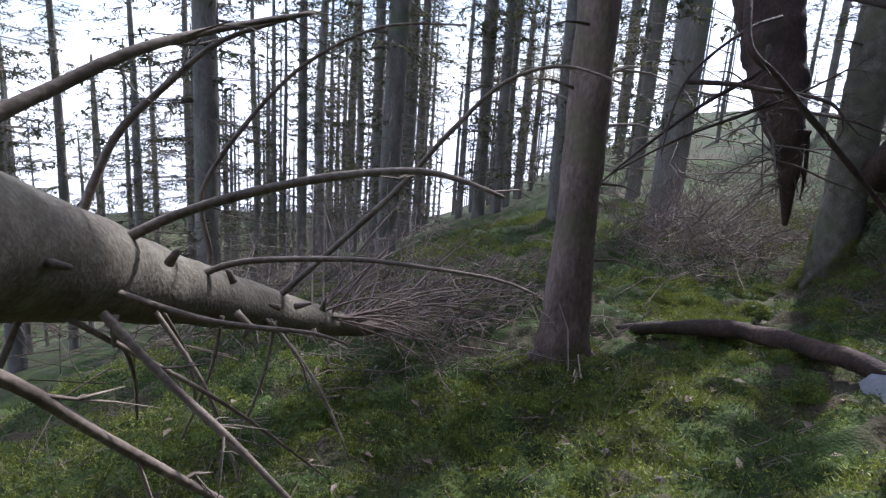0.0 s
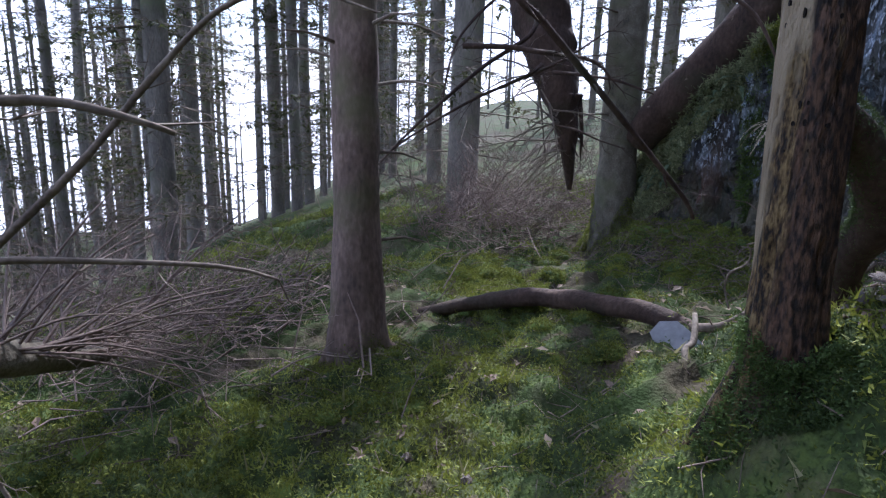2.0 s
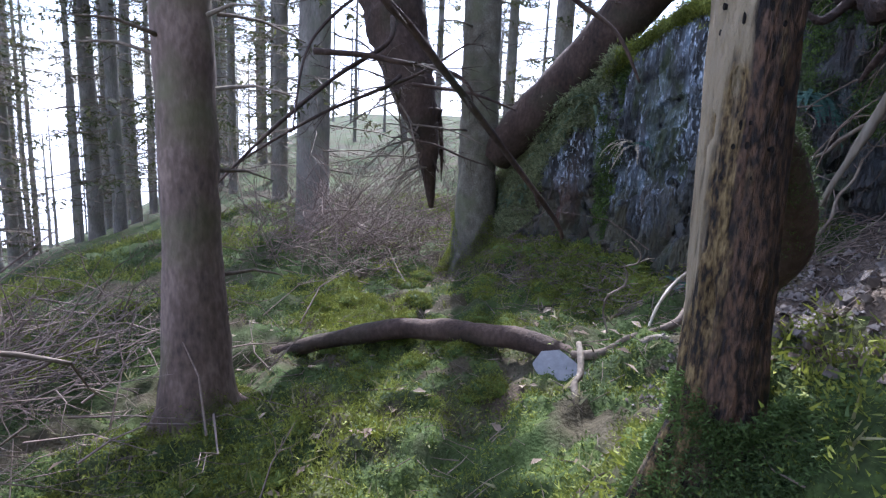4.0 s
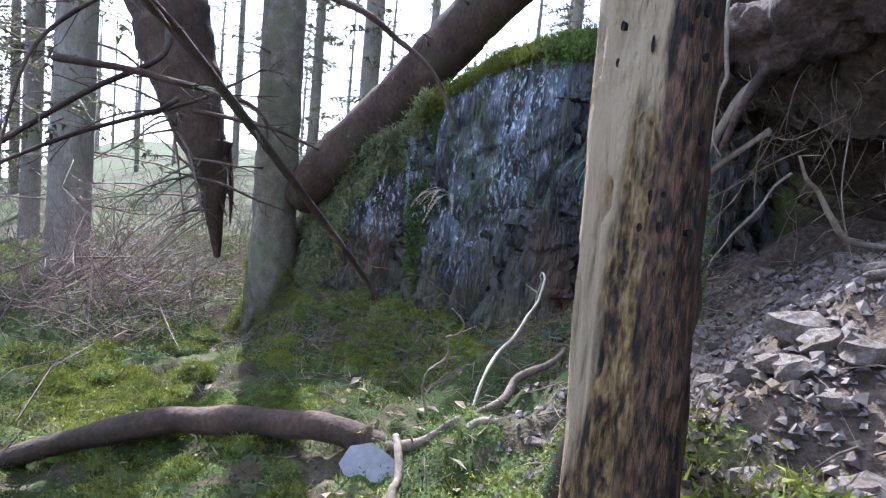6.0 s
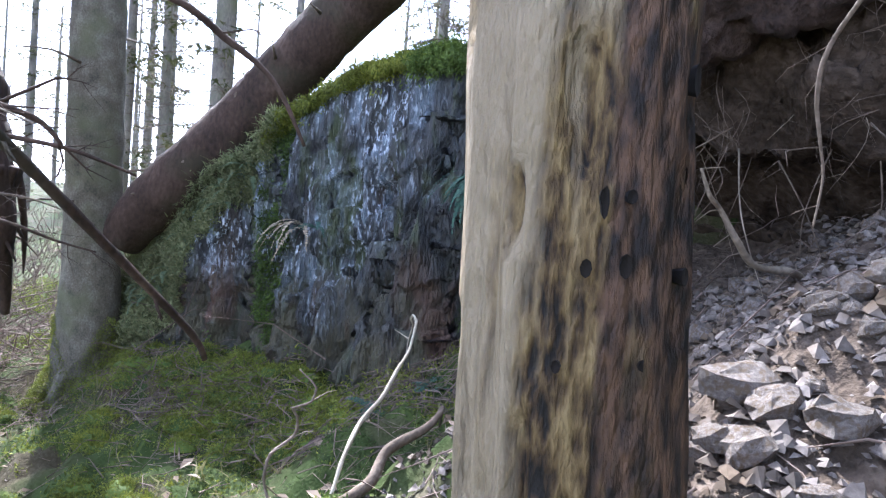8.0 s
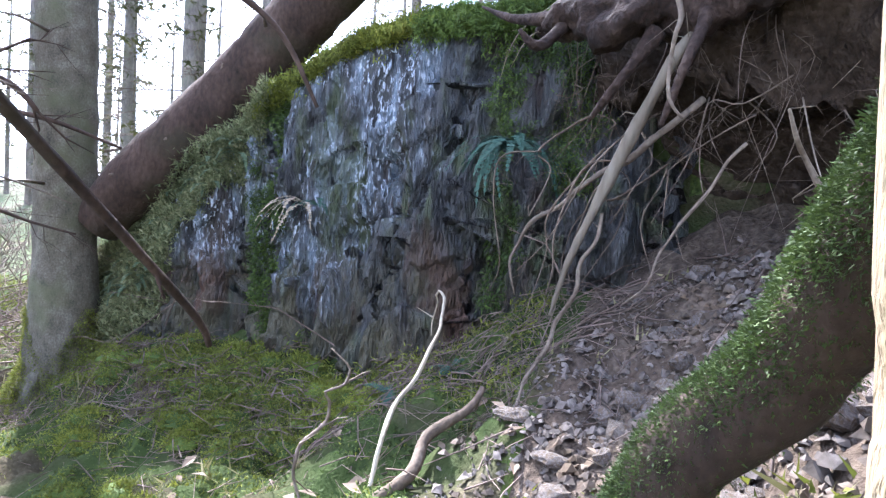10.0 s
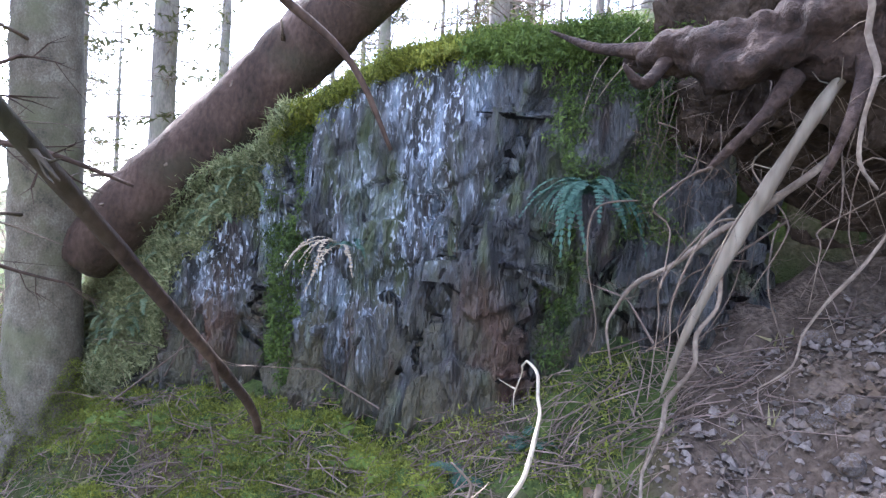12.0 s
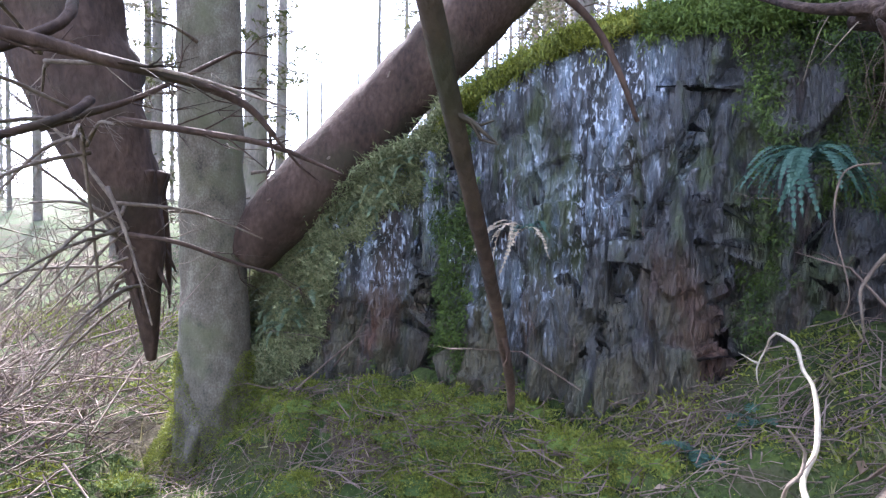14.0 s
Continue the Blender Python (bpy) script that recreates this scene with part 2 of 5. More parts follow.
    l.new(mul.outputs[0], bp.inputs["Height"])
    l.new(bp.outputs[0], b.inputs["Normal"])
    return m


M_ROCK = rock_material()


def stump_material():
    """Barkless dead wood: smooth grey-tan above and on the sound side, honey-brown and pitted below, dark red-brown on the rotten side, algae at the foot."""
    m = material("barkless_wood", [(0.42, (0.006, 0.004, 0.002)), (0.47, (0.036, 0.02, 0.007)), (0.53, (0.09, 0.057, 0.02)), (0.63, (0.19, 0.132, 0.055))], 0.75, 48.0, (1, 1, 0.3), 1.0, 150, bump_dist=0.02)
    n, l = m.node_tree.nodes, m.node_tree.links
    b = n["Principled BSDF"]
    tc = n.new("ShaderNodeTexCoord")

    def noise_at(scale, stretch, detail=6):
        mp = n.new("ShaderNodeMapping")
        mp.inputs["Scale"].default_value = (1, 1, stretch)
        l.new(tc.outputs["Object"], mp.inputs["Vector"])
        t = n.new("ShaderNodeTexNoise")
        t.inputs["Scale"].default_value, t.inputs["Detail"].default_value = scale, detail
        l.new(mp.outputs[0], t.inputs["Vector"])
        return t.outputs[0]

    def mask(way, spread, grain_size, stretch, lo, hi):
        d = n.new("ShaderNodeVectorMath")
        d.operation = "DOT_PRODUCT"
        d.inputs[1].default_value = way
        l.new(tc.outputs["Object"], d.inputs[0])
        a = n.new("ShaderNodeMath")
        a.operation = "MULTIPLY_ADD"
        a.inputs[1].default_value = spread
        l.new(noise_at(grain_size, stretch, 8), a.inputs[0])
        l.new(d.outputs["Value"], a.inputs[2])
        r = n.new("ShaderNodeMapRange")
        r.inputs["From Min"].default_value, r.inputs["From Max"].default_value = lo, hi
        l.new(a.outputs[0], r.inputs["Value"])
        return r.outputs[0]

    def over(fac, a, colour):
        x = n.new("ShaderNodeMix")
        x.data_type = "RGBA"
        l.new(fac, x.inputs["Factor"])
        l.new(a, x.inputs["A"])
        if isinstance(colour, tuple):
            x.inputs["B"].default_value = (*colour, 1)
        else:
            l.new(colour, x.inputs["B"])
        return x.outputs["Result"]

    c = b.inputs["Base Color"].links[0].from_socket
    rot = n.new("ShaderNodeValToRGB")
    rot.color_ramp.elements[0].position, rot.color_ramp.elements[1].position = 0.4, 0.62
    rot.color_ramp.elements[0].color, rot.color_ramp.elements[1].color = (0.01, 0.006, 0.004, 1), (0.085, 0.046, 0.025, 1)
    l.new(noise_at(80, 0.4), rot.inputs[0])
    pale = n.new("ShaderNodeMix")
    pale.data_type = "RGBA"
    pale.inputs["A"].default_value, pale.inputs["B"].default_value = (0.14, 0.102, 0.056, 1), (0.31, 0.245, 0.155, 1)
    l.new(noise_at(30, 0.06), pale.inputs["Factor"])
    # pale sound wood: high up, and further down on the side towards +y
    c = over(mask((-2.0, 7.0, 1.0), 1.9, 22, 0.1, 1.95, 2.15), c, pale.outputs["Result"])
    # rotten red-brown side towards -y
    c = over(mask((0.0, -11.0, 0.0), 1.6, 20, 0.15, 1.1, 1.3), c, rot.outputs[0])
    c = over(mask((0.0, -3.0, -3.0), 0.8, 7, 0.6, 0.4, 0.75), c, (0.05, 0.06, 0.022))
    l.new(c, b.inputs["Base Color"])
    return m


M_STUMP = stump_material()


# ---------- shape helpers ----------
class Shape:
    """Collects vertices and faces of one mesh."""

    def __init__(self):
        self.v, self.f = [], []

    def tube(self, pts, radii, seg=8, step=0.05, rough=0.0, seed=0.0, cap=True):
        """A round limb along a smooth line through pts, its radius gliding through radii; rough: how uneven its skin is."""
        pts = [Vector(p) for p in pts]
        line, rad = [], []
        for i in range(len(pts) - 1):
            p0, p1, p2, p3 = pts[max(i - 1, 0)], pts[i], pts[i + 1], pts[min(i + 2, len(pts) - 1)]
            k = max(1, int((p2 - p1).length / step))
            for j in range(k + (i == len(pts) - 2)):
                s = j / k
                line.append(0.5 * (2 * p1 + (p2 - p0) * s + (2 * p0 - 5 * p1 + 4 * p2 - p3) * s * s + (3 * p1 - p0 - 3 * p2 + p3) * s ** 3))
                q = (i + s) / (len(pts) - 1) * (len(radii) - 1)
                a = min(int(q), len(radii) - 2)
                rad.append(radii[a] + (radii[a + 1] - radii[a]) * (q - a))
        up = Vector((0.31, 0.17, 0.93)) if abs((line[-1] - line[0]).normalized().z) < 0.8 else Vector((1, 0.1, 0))
        base = len(self.v)
        for i, (p, r) in enumerate(zip(line, rad)):
            d = (line[min(i + 1, len(line) - 1)] - line[max(i - 1, 0)]).normalized()
            u = d.cross(up).normalized()
            w = u.cross(d)
            for k in range(seg):
                a = 2 * math.pi * k / seg
                o = u * math.cos(a) + w * math.sin(a)
                q = p + o * r
                if rough:
                    q = p + o * r * (1 + rough * noise.noise(q * 7 + Vector((seed, 0, 0))) + 0.5 * rough * noise.noise(q * 23))
                self.v.append(q)
        for i in range(len(line) - 1):
            for k in range(seg):
                a, b2 = base + i * seg + k, base + i * seg + (k + 1) % seg
                self.f.append((a, b2, b2 + seg, a + seg))
        if cap:
            self.f.append(tuple(base + k for k in reversed(range(seg))))
            self.f.append(tuple(base + (len(line) - 1) * seg + k for k in range(seg)))
        return line

    def twig(self, a, b2, r, bend=0.15, rng=random):
        """A thin three-sided twig from a to b2 that bends on the way."""
        a, b2 = Vector(a), Vector(b2)
        d = b2 - a
        mid = (a + b2) / 2 + Vector((rng.uniform(-1, 1), rng.uniform(-1, 1), rng.uniform(-1, 1))) * d.length * bend
        s = d.cross(Vector((0.2, 0.3, 1))).normalized()
        t = s.cross(d).normalized()
        base = len(self.v)
        for p, w in ((a, r), (mid, r * 0.7), (b2, r * 0.25)):
            for k in range(3):
                an = k * 2.0944
                self.v.append(p + (s * math.cos(an) + t * math.sin(an)) * w)
        for i in (0, 3):
            for k in range(3):
                self.f.append((base + i + k, base + i + (k + 1) % 3, base + i + 3 + (k + 1) % 3, base + i + 3 + k))
        return mid

    def add(self, v, f):
        base = len(self.v)
        self.v.extend(v)
        self.f.extend(tuple(base + i for i in q) for q in f)

    def mesh(self, name, mat, smooth=True):
        me = bpy.data.meshes.new(name)
        me.from_pydata([tuple(p) for p in self.v], [], self.f)
        me.materials.append(mat)
        me.polygons.foreach_set("use_smooth", [smooth] * len(me.polygons))
        me.update()
        return me


def part(name, shape, mat, parent=None, label="", smooth=True):
    ob = new(name, shape.mesh(name, mat, smooth))
    if parent:
        ob.parent = parent
    if label:
        ob["label"] = label
    return ob


def thing(name, label, category, group="", kind=""):
    return tagged(new(name), label, category, group, kind)


def array_mesh(name, v, f, mat, smooth=False):
    """A mesh out of numpy arrays: v (n, 3), f (m, 3)."""
    me = bpy.data.meshes.new(name)
    me.vertices.add(len(v))
    me.vertices.foreach_set("co", np.asarray(v, np.float32).ravel())
    f = np.asarray(f, np.int32)
    k = f.shape[1]
    me.loops.add(f.size)
    me.loops.foreach_set("vertex_index", f.ravel())
    me.polygons.add(len(f))
    me.polygons.foreach_set("loop_start", np.arange(0, f.size, k, dtype=np.int32))
    me.polygons.foreach_set("use_smooth", np.full(len(f), smooth))
    me.update(calc_edges=True)
    me.materials.append(mat)
    return me


# ---------- the lie of the land ----------
def soft(x):
    return np.where(x > 30, x, np.log1p(np.exp(np.minimum(x, 30))))


def ease(x):
    x = np.clip(x, 0, 1)
    return x * x * (3 - 2 * x)


def bump_at(x, y, cx, cy, r):
    return np.exp(-((x - cx) ** 2 + (y - cy) ** 2) / (r * r))


def wobble(x, y, s, seed):
    rs = np.random.RandomState(seed)
    out = 0
    for k in range(6):
        a, p, w = rs.uniform(0, 6.28), rs.uniform(0, 6.28), s * rs.uniform(0.6, 1.7)
        out = out + np.sin(x * np.cos(a) * w + y * np.sin(a) * w + p)
    return out / 6


def grain(x, y, f, seed):
    """Smooth lattice noise, -1 to 1."""
    x, y = np.asarray(x, float) * f + seed * 17.3, np.asarray(y, float) * f - seed * 9.1
    i, j = np.floor(x), np.floor(y)
    u, w = x - i, y - j
    u, w = u * u * (3 - 2 * u), w * w * (3 - 2 * w)

    def at(a, c):
        h = np.sin(a * 127.1 + c * 311.7 + seed * 74.7) * 43758.5453
        return (h - np.floor(h)) * 2 - 1

    return (at(i, j) * (1 - u) + at(i + 1, j) * u) * (1 - w) + (at(i, j + 1) * (1 - u) + at(i + 1, j + 1) * u) * w


def clumps(x, y):
    """How mossy the floor is: high on cushions, low in bare hollows."""
    return grain(x, y, 1.3, 1) + 0.8 * grain(x, y, 3.1, 2) + 0.6 * grain(x, y, 7, 3) + 0.3 * grain(x, y, 15, 4)


def height(x, y):
    """The forest floor: level in the middle, a bank that rises to the rock and the rubble, a fall to the valley."""
    x, y = np.asarray(x, float), np.asarray(y, float)
    z = 0.18 * soft((np.minimum(x - y, 4.5) + 0.5) / 0.4)
    z = z * ease((7 - np.hypot(x - 3, y - 1.5)) / 4) + 0.12 * bump_at(x, y, 2.3, 3.1, 0.8)
    z = z + 0.5 * bump_at(x, y, 2.6, 0.7, 0.8) + 0.38 * bump_at(x, y, 1.6, 1.42, 0.4) + 0.3 * bump_at(x, y, 3.75, 4.75, 0.5) + 0.12 * bump_at(x, y, 1.95, 1.65, 0.4) + 0.26 * bump_at(x, y, 3.75, 4.05, 0.7) + 0.15 * bump_at(x, y, 2.4, 1.4, 0.4)
    z = z - 0.22 * bump_at(x, y, 0.4, 0.7, 0.9)
    u = x - 0.45 * (y - 4)
    z = z - 0.4 * soft(1.1 * (-u - 0.8)) / 1.1
    z = np.maximum(z, -22 + 0.02 * z)
    top = 2.26 - 0.55 * soft((y - 3.5) * 5) / 5 - 0.12 * ease((y - 3.9) / 0.3) - 0.35 * np.maximum(0, y - 4.6) - 0.1 * np.maximum(0, 2.6 - y)
    rise = np.minimum((0.1 + 0.28 * ease((6.0 - y) / 3)) * soft((x - 4.3) * 2) / 2, 3 + 9 * ease((0.5 * x - y) / 6 + 0.5))
    m = ease((x - 4.04) / 0.2) * ease((5.6 - y) / 0.9)
    z = z * (1 - m) + m * top + rise * ease((x - 4) / 0.5)
    near = ease((12 - np.hypot(x - 1.5, y - 3)) / 6)
    z = z + near * (0.045 * grain(x, y, 2.3, 5) + 0.055 * grain(x, y, 4.6, 6) + 0.045 * grain(x, y, 9, 7) + 0.02 * grain(x, y, 21, 8)) + (1 - near) * 0.25 * wobble(x, y, 0.5, 6)
    return z


def on_ground(x, y, lift=0.0):
    return Vector((x, y, float(height(x, y)) + lift))


def ground_sheet():
    """One sheet, fine where it is walked and coarse towards the horizon."""
    t = np.linspace(-1, 1, 420)
    g = np.sign(t) * (np.abs(t) * 5.2 + (np.abs(t) ** 9) * 700)
    X, Y = np.meshgrid(g + 1.8, g + 2.6, indexing="ij")
    Z = height(X, Y)
    n = len(g)
    v = np.stack([X, Y, Z], -1).reshape(-1, 3)
    i = np.arange(n * n).reshape(n, n)
    f = np.stack([i[:-1, :-1], i[1:, :-1], i[1:, 1:], i[:-1, 1:]], -1).reshape(-1, 4)
    ob = new("ground", array_mesh("ground", v, f, M_SOIL, True))
    me = ob.data
    me.materials.append(M_DIRT)
    me.materials.append(M_LITTER)
    c = v[f].mean(1)
    dirt = ((c[:, 0] - 3.0) ** 2 / 1.5 + (c[:, 1] - 0.75) ** 2 / 1.1 < 1 + 0.35 * wobble(c[:, 0], c[:, 1], 6, 9)) | ((np.abs(c[:, 0] - 3.3) < 0.75) & (np.abs(c[:, 1] - 1.6) < 0.55))
    me.polygons.foreach_set("material_index", np.where(dirt, 1, np.where((np.hypot(c[:, 0] - 2, c[:, 1] - 5) > 15) | (clumps(c[:, 0], c[:, 1]) < -0.45), 2, 0)).astype(np.int32))
    tagged(ob, "mossy forest floor with a bank of bare stony earth", "ground", kind="structure")


ground_sheet()


# ---------- distance ----------
def backdrop():
    """A far-off sheet that glows by itself, in place of pale sunlit haze over the valley."""
    m = bpy.data.materials.new("glowing_valley_haze")
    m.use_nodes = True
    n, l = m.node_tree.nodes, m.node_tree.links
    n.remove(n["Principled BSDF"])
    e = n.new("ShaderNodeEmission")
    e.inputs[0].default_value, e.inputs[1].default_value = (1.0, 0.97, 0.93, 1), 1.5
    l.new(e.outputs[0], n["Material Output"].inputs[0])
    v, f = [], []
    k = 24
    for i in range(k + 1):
        # the arc runs on out of view so the wet rock has brightness to mirror
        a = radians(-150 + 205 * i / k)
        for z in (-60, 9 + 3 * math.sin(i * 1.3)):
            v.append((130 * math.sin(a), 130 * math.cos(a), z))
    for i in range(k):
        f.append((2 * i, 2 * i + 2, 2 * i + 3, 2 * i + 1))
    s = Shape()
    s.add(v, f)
    tagged(part("backdrop", s, m), "glowing sheet standing in for bright haze over the valley", "backdrop", kind="structure")


backdrop()


# ---------- the rock ----------
def face_x(y, q):
    """Where the rock face stands at y, q of the way up (0 to 1), before its relief."""
    back = 0.2 / (1 + math.exp((y - 2.84 + 0.1 * q) * 34)) + 0.16 / (1 + math.exp((4.1 - y) * 22))
    return 3.79 + 0.17 * q + 0.08 * math.sin((y - 2.6) * 1.9) * (1 - 0.5 * q) + back * (1 - 0.55 * q)


def face_top(y):
    return 2.28 - 0.55 * math.log1p(math.exp(min((y - 3.5) * 5, 40))) / 5 - 0.12 / (1 + math.exp((4.05 - y) * 25)) - 0.35 * max(0.0, y - 4.6) - 0.1 * max(0.0, 2.6 - y)


FEET = {}


def rock_foot(y):
    if y not in FEET:
        FEET[y] = float(height(3.75, y)) - 0.4
    return FEET[y]


def rock_x(y, q):
    """The broken surface: upright ribs, steps where slabs have come away, a cleft, a hole, a slanting crack."""
    foot = rock_foot(y)
    z = foot + (face_top(y) + 0.04 - foot) * q
    x0 = x = face_x(y, q)
    n = noise.noise
    x -= 0.1 * n(Vector((0, y * 4.2, z * 0.9))) + 0.07 * n(Vector((3, y * 10, z * 2.2))) + 0.035 * n(Vector((7, y * 26, z * 6))) + 0.02 * n(Vector((9, y * 70, z * 13)))
    x += 0.045 * math.floor(2.2 * n(Vector((11, y * 6.5, z * 1.4)))) + 0.02 * math.floor(3 * n(Vector((21, y * 14, z * 5))))
    x += 0.05 * math.floor(1.8 * n(Vector((51, y * 3.0, z * 3.6 + y))))
    x += 0.16 * math.exp(-((y - 3.22 + 0.3 * (z - 1.5)) / 0.06) ** 2) * math.exp(-((z - 1.5) / 0.07) ** 2) + 0.16 * math.exp(-((y - 3.4) / 0.1) ** 2) * math.exp(-((z - 1.12) / 0.14) ** 2)
    x += 0.16 * math.exp(-((y - 4.04 - 0.12 * (1.4 - z)) / 0.08) ** 2) * (1 - 0.3 * q) + 0.13 * math.exp(-((y - 2.86 + 0.45 * (z - 1.75)) / 0.035) ** 2) * (1 if z > 1.3 else 0.4)
    return x0 + (x - x0) * (1 - q ** 6) + 0.22 * max(0, q - 0.9) ** 1.3 * 4


def rock_face():
    root = thing("rock_face", "wet dark slate rock face with rust and algae streaks", "rock")
    for name, y0, y1, ny in (("rusty_buttress", 1.95, 2.86, 110), ("wet_slab", 2.86, 4.06, 150), ("low_wet_slab", 4.06, 5.4, 120)):
        s = Shape()
        nz = 170
        for i in range(ny):
            y = y0 + (y1 - y0) * i / (ny - 1)
            foot = rock_foot(y)
            for j in range(nz):
                q = j / (nz - 1)
                s.v.append((rock_x(y, q), y, foot + (face_top(y) + 0.04 - foot) * q))
        for i in range(ny - 1):
            for j in range(nz - 1):
                a = i * nz + j
                s.f.append((a, a + 1, a + nz + 1, a + nz))
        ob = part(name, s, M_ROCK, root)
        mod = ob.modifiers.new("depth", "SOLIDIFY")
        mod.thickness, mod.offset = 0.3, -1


rock_face()


# ---------- moss and litter ----------
def tufts(name, x, y, z, normal, size, spread, mat, blades=4, seed=1, lean=0.6):
    """Small tufts, each of a few pointed blades, at the places given; normal: the way they grow."""
    rs = np.random.RandomState(seed)
    n = len(x)
    p = np.repeat(np.stack([x, y, z], 1), blades, 0)
    N = np.repeat(normal, blades, 0)
    sz = np.repeat(size, blades) * rs.uniform(0.6, 1.4, n * blades)
    p = p + rs.normal(0, 1, (n * blades, 3)) * (np.repeat(size, blades) * spread)[:, None]
    d = N + rs.normal(0, lean, (n * blades, 3))
    d /= np.linalg.norm(d, axis=1)[:, None]
    s = np.cross(d, rs.normal(0, 1, (n * blades, 3)))
    s /= np.linalg.norm(s, axis=1)[:, None] + 1e-9
    w = (np.minimum(sz * 0.22, 0.0035 + 0.03 * sz))[:, None]
    v = np.stack([p - s * w, p + s * w, p + d * sz[:, None]], 1).reshape(-1, 3)
    f = np.arange(len(v)).reshape(-1, 3)
    return array_mesh(name, v, f, mat)


def moss_cover():
    rs = np.random.RandomState(5)
    n = 470000
    x, y = rs.uniform(-2.8, 6.2, n), rs.uniform(0.9, 11.0, n)
    d = np.hypot(x - 1.0, y - 1.6)
    keep = rs.uniform(0, 1, n) < np.clip(3.0 / (d + 0.3), 0.1, 1)
    patchy = clumps(x, y)
    keep &= patchy > -0.55
    keep &= ~((x > 3.85) & (x < 4.25) & (y < 5.4))
    keep &= (x - 3.0) ** 2 / 1.6 + (y - 0.75) ** 2 / 1.2 > 1
    keep &= ~((x > 2.6) & (y < 2.3) & (x < 4.0))
    x, y, patchy = x[keep], y[keep], patchy[keep]
    e = 0.02
    h = height(x, y)
    nx, ny = -(height(x + e, y) - h) / e, -(height(x, y + e) - h) / e
    N = np.stack([nx, ny, np.ones_like(nx)], 1)
    N /= np.linalg.norm(N, axis=1)[:, None]
    size = rs.uniform(0.007, 0.018, len(x)) * (1 + np.clip(patchy, 0, 0.7)) * np.clip(np.hypot(x - 1, y - 1.6) / 2.8, 1, 1.9)
    # tone varies by clump; extra bright moss below the rock paints a sunlit patch
    dark = (patchy + 0.6 * grain(x, y, 0.8, 12) + rs.normal(0, 0.25, len(x))) < 0.15 - 0.7 * bump_at(x, y, 2.9, 4.0, 1.2)
    for name, k, mat, lab in (("moss_carpet", ~dark, M_MOSS, "bright green cushions of moss on the forest floor"), ("dark_moss_carpet", dark, M_MOSS_DARK, "dark green moss and dead needles on the floor")):
        ob = new(name, tufts(name, x[k], y[k], h[k] - 0.004, N[k], size[k], 0.9, mat, 4, 3, 1.0))
        tagged(ob, lab, "moss", kind="stuff")
    # dry blades
    n = 1500
    x, y = rs.uniform(-2, 4.6, n), rs.uniform(0.9, 7.5, n)
    k = (wobble(x, y, 2.4, 31) > -0.1) & ~((x > 3.8) & (y < 5.4)) & ((x - 3.0) ** 2 / 1.6 + (y - 0.75) ** 2 / 1.2 > 1)
    x, y = x[k], y[k]
    ob = new("dry_grass", tufts("dry_grass", x, y, height(x, y), np.tile((0, 0, 1.0), (len(x), 1)), rs.uniform(0.03, 0.09, len(x)), 0.2, M_GRASS, 4, 8, 0.9))
    tagged(ob, "thin dry grass and dead stalks among moss", "grass", kind="stuff")
    # fallen twigs and needles on the floor
    rng = random.Random(4)
    s = Shape()
    for _ in range(2300):
        px, py = rng.uniform(-2.2, 4.0), rng.uniform(0.9, 7.0)
        if px > 3.85 and py < 5.4:
            continue
        a, ln = rng.uniform(0, 6.28), rng.uniform(0.03, 0.22) * rng.uniform(0.5, 1.5)
        s.twig(on_ground(px, py, rng.uniform(0.005, 0.03)), on_ground(px + ln * math.cos(a), py + ln * math.sin(a), rng.uniform(0.01, 0.05)), rng.uniform(0.001, 0.004), 0.12, rng)
    # the drift of dead twigs at the foot of the rock
    for _ in range(1500):
        px, py = rng.gauss(3.45, 0.25), rng.uniform(1.9, 5.2)
        if px > 3.82:
            px = 3.6
        a, ln = rng.uniform(0, 6.28), rng.uniform(0.05, 0.3)
        s.twig(on_ground(px, py, rng.uniform(0.005, 0.06)), on_ground(px + ln * math.cos(a) * 0.6, py + ln * math.sin(a), rng.uniform(0.0, 0.08)), rng.uniform(0.0012, 0.004), 0.15, rng)
    tagged(part("twig_litter", s, M_TWIG_RED), "dead needles and broken twigs strewn on the floor", "twigs", kind="stuff")
    # dead leaves
    v, f = [], []
    for _ in range(260):
        px, py = rng.uniform(-1.5, 3.4), rng.uniform(0.9, 5.0)
        c, a, r = on_ground(px, py, rng.uniform(0.012, 0.03)), rng.uniform(0, 6.28), rng.uniform(0.012, 0.03)
        u, w = Vector((math.cos(a), math.sin(a), rng.uniform(-0.4, 0.4))), Vector((-math.sin(a), math.cos(a), rng.uniform(-0.4, 0.4)))
        b = len(v)
        v += [c - u * r * 1.4, c - w * r * 0.7 + Vector((0, 0, r * 0.3)), c + u * r * 1.4, c + w * r * 0.7 + Vector((0, 0, r * 0.4))]
        f += [(b, b + 1, b + 2), (b, b + 2, b + 3)]
    s = Shape()
    s.add(v, f)
    tagged(part("dead_leaves", s, M_LEAF, smooth=False), "pale brown dead leaves on moss", "leaves", kind="stuff")


moss_cover()


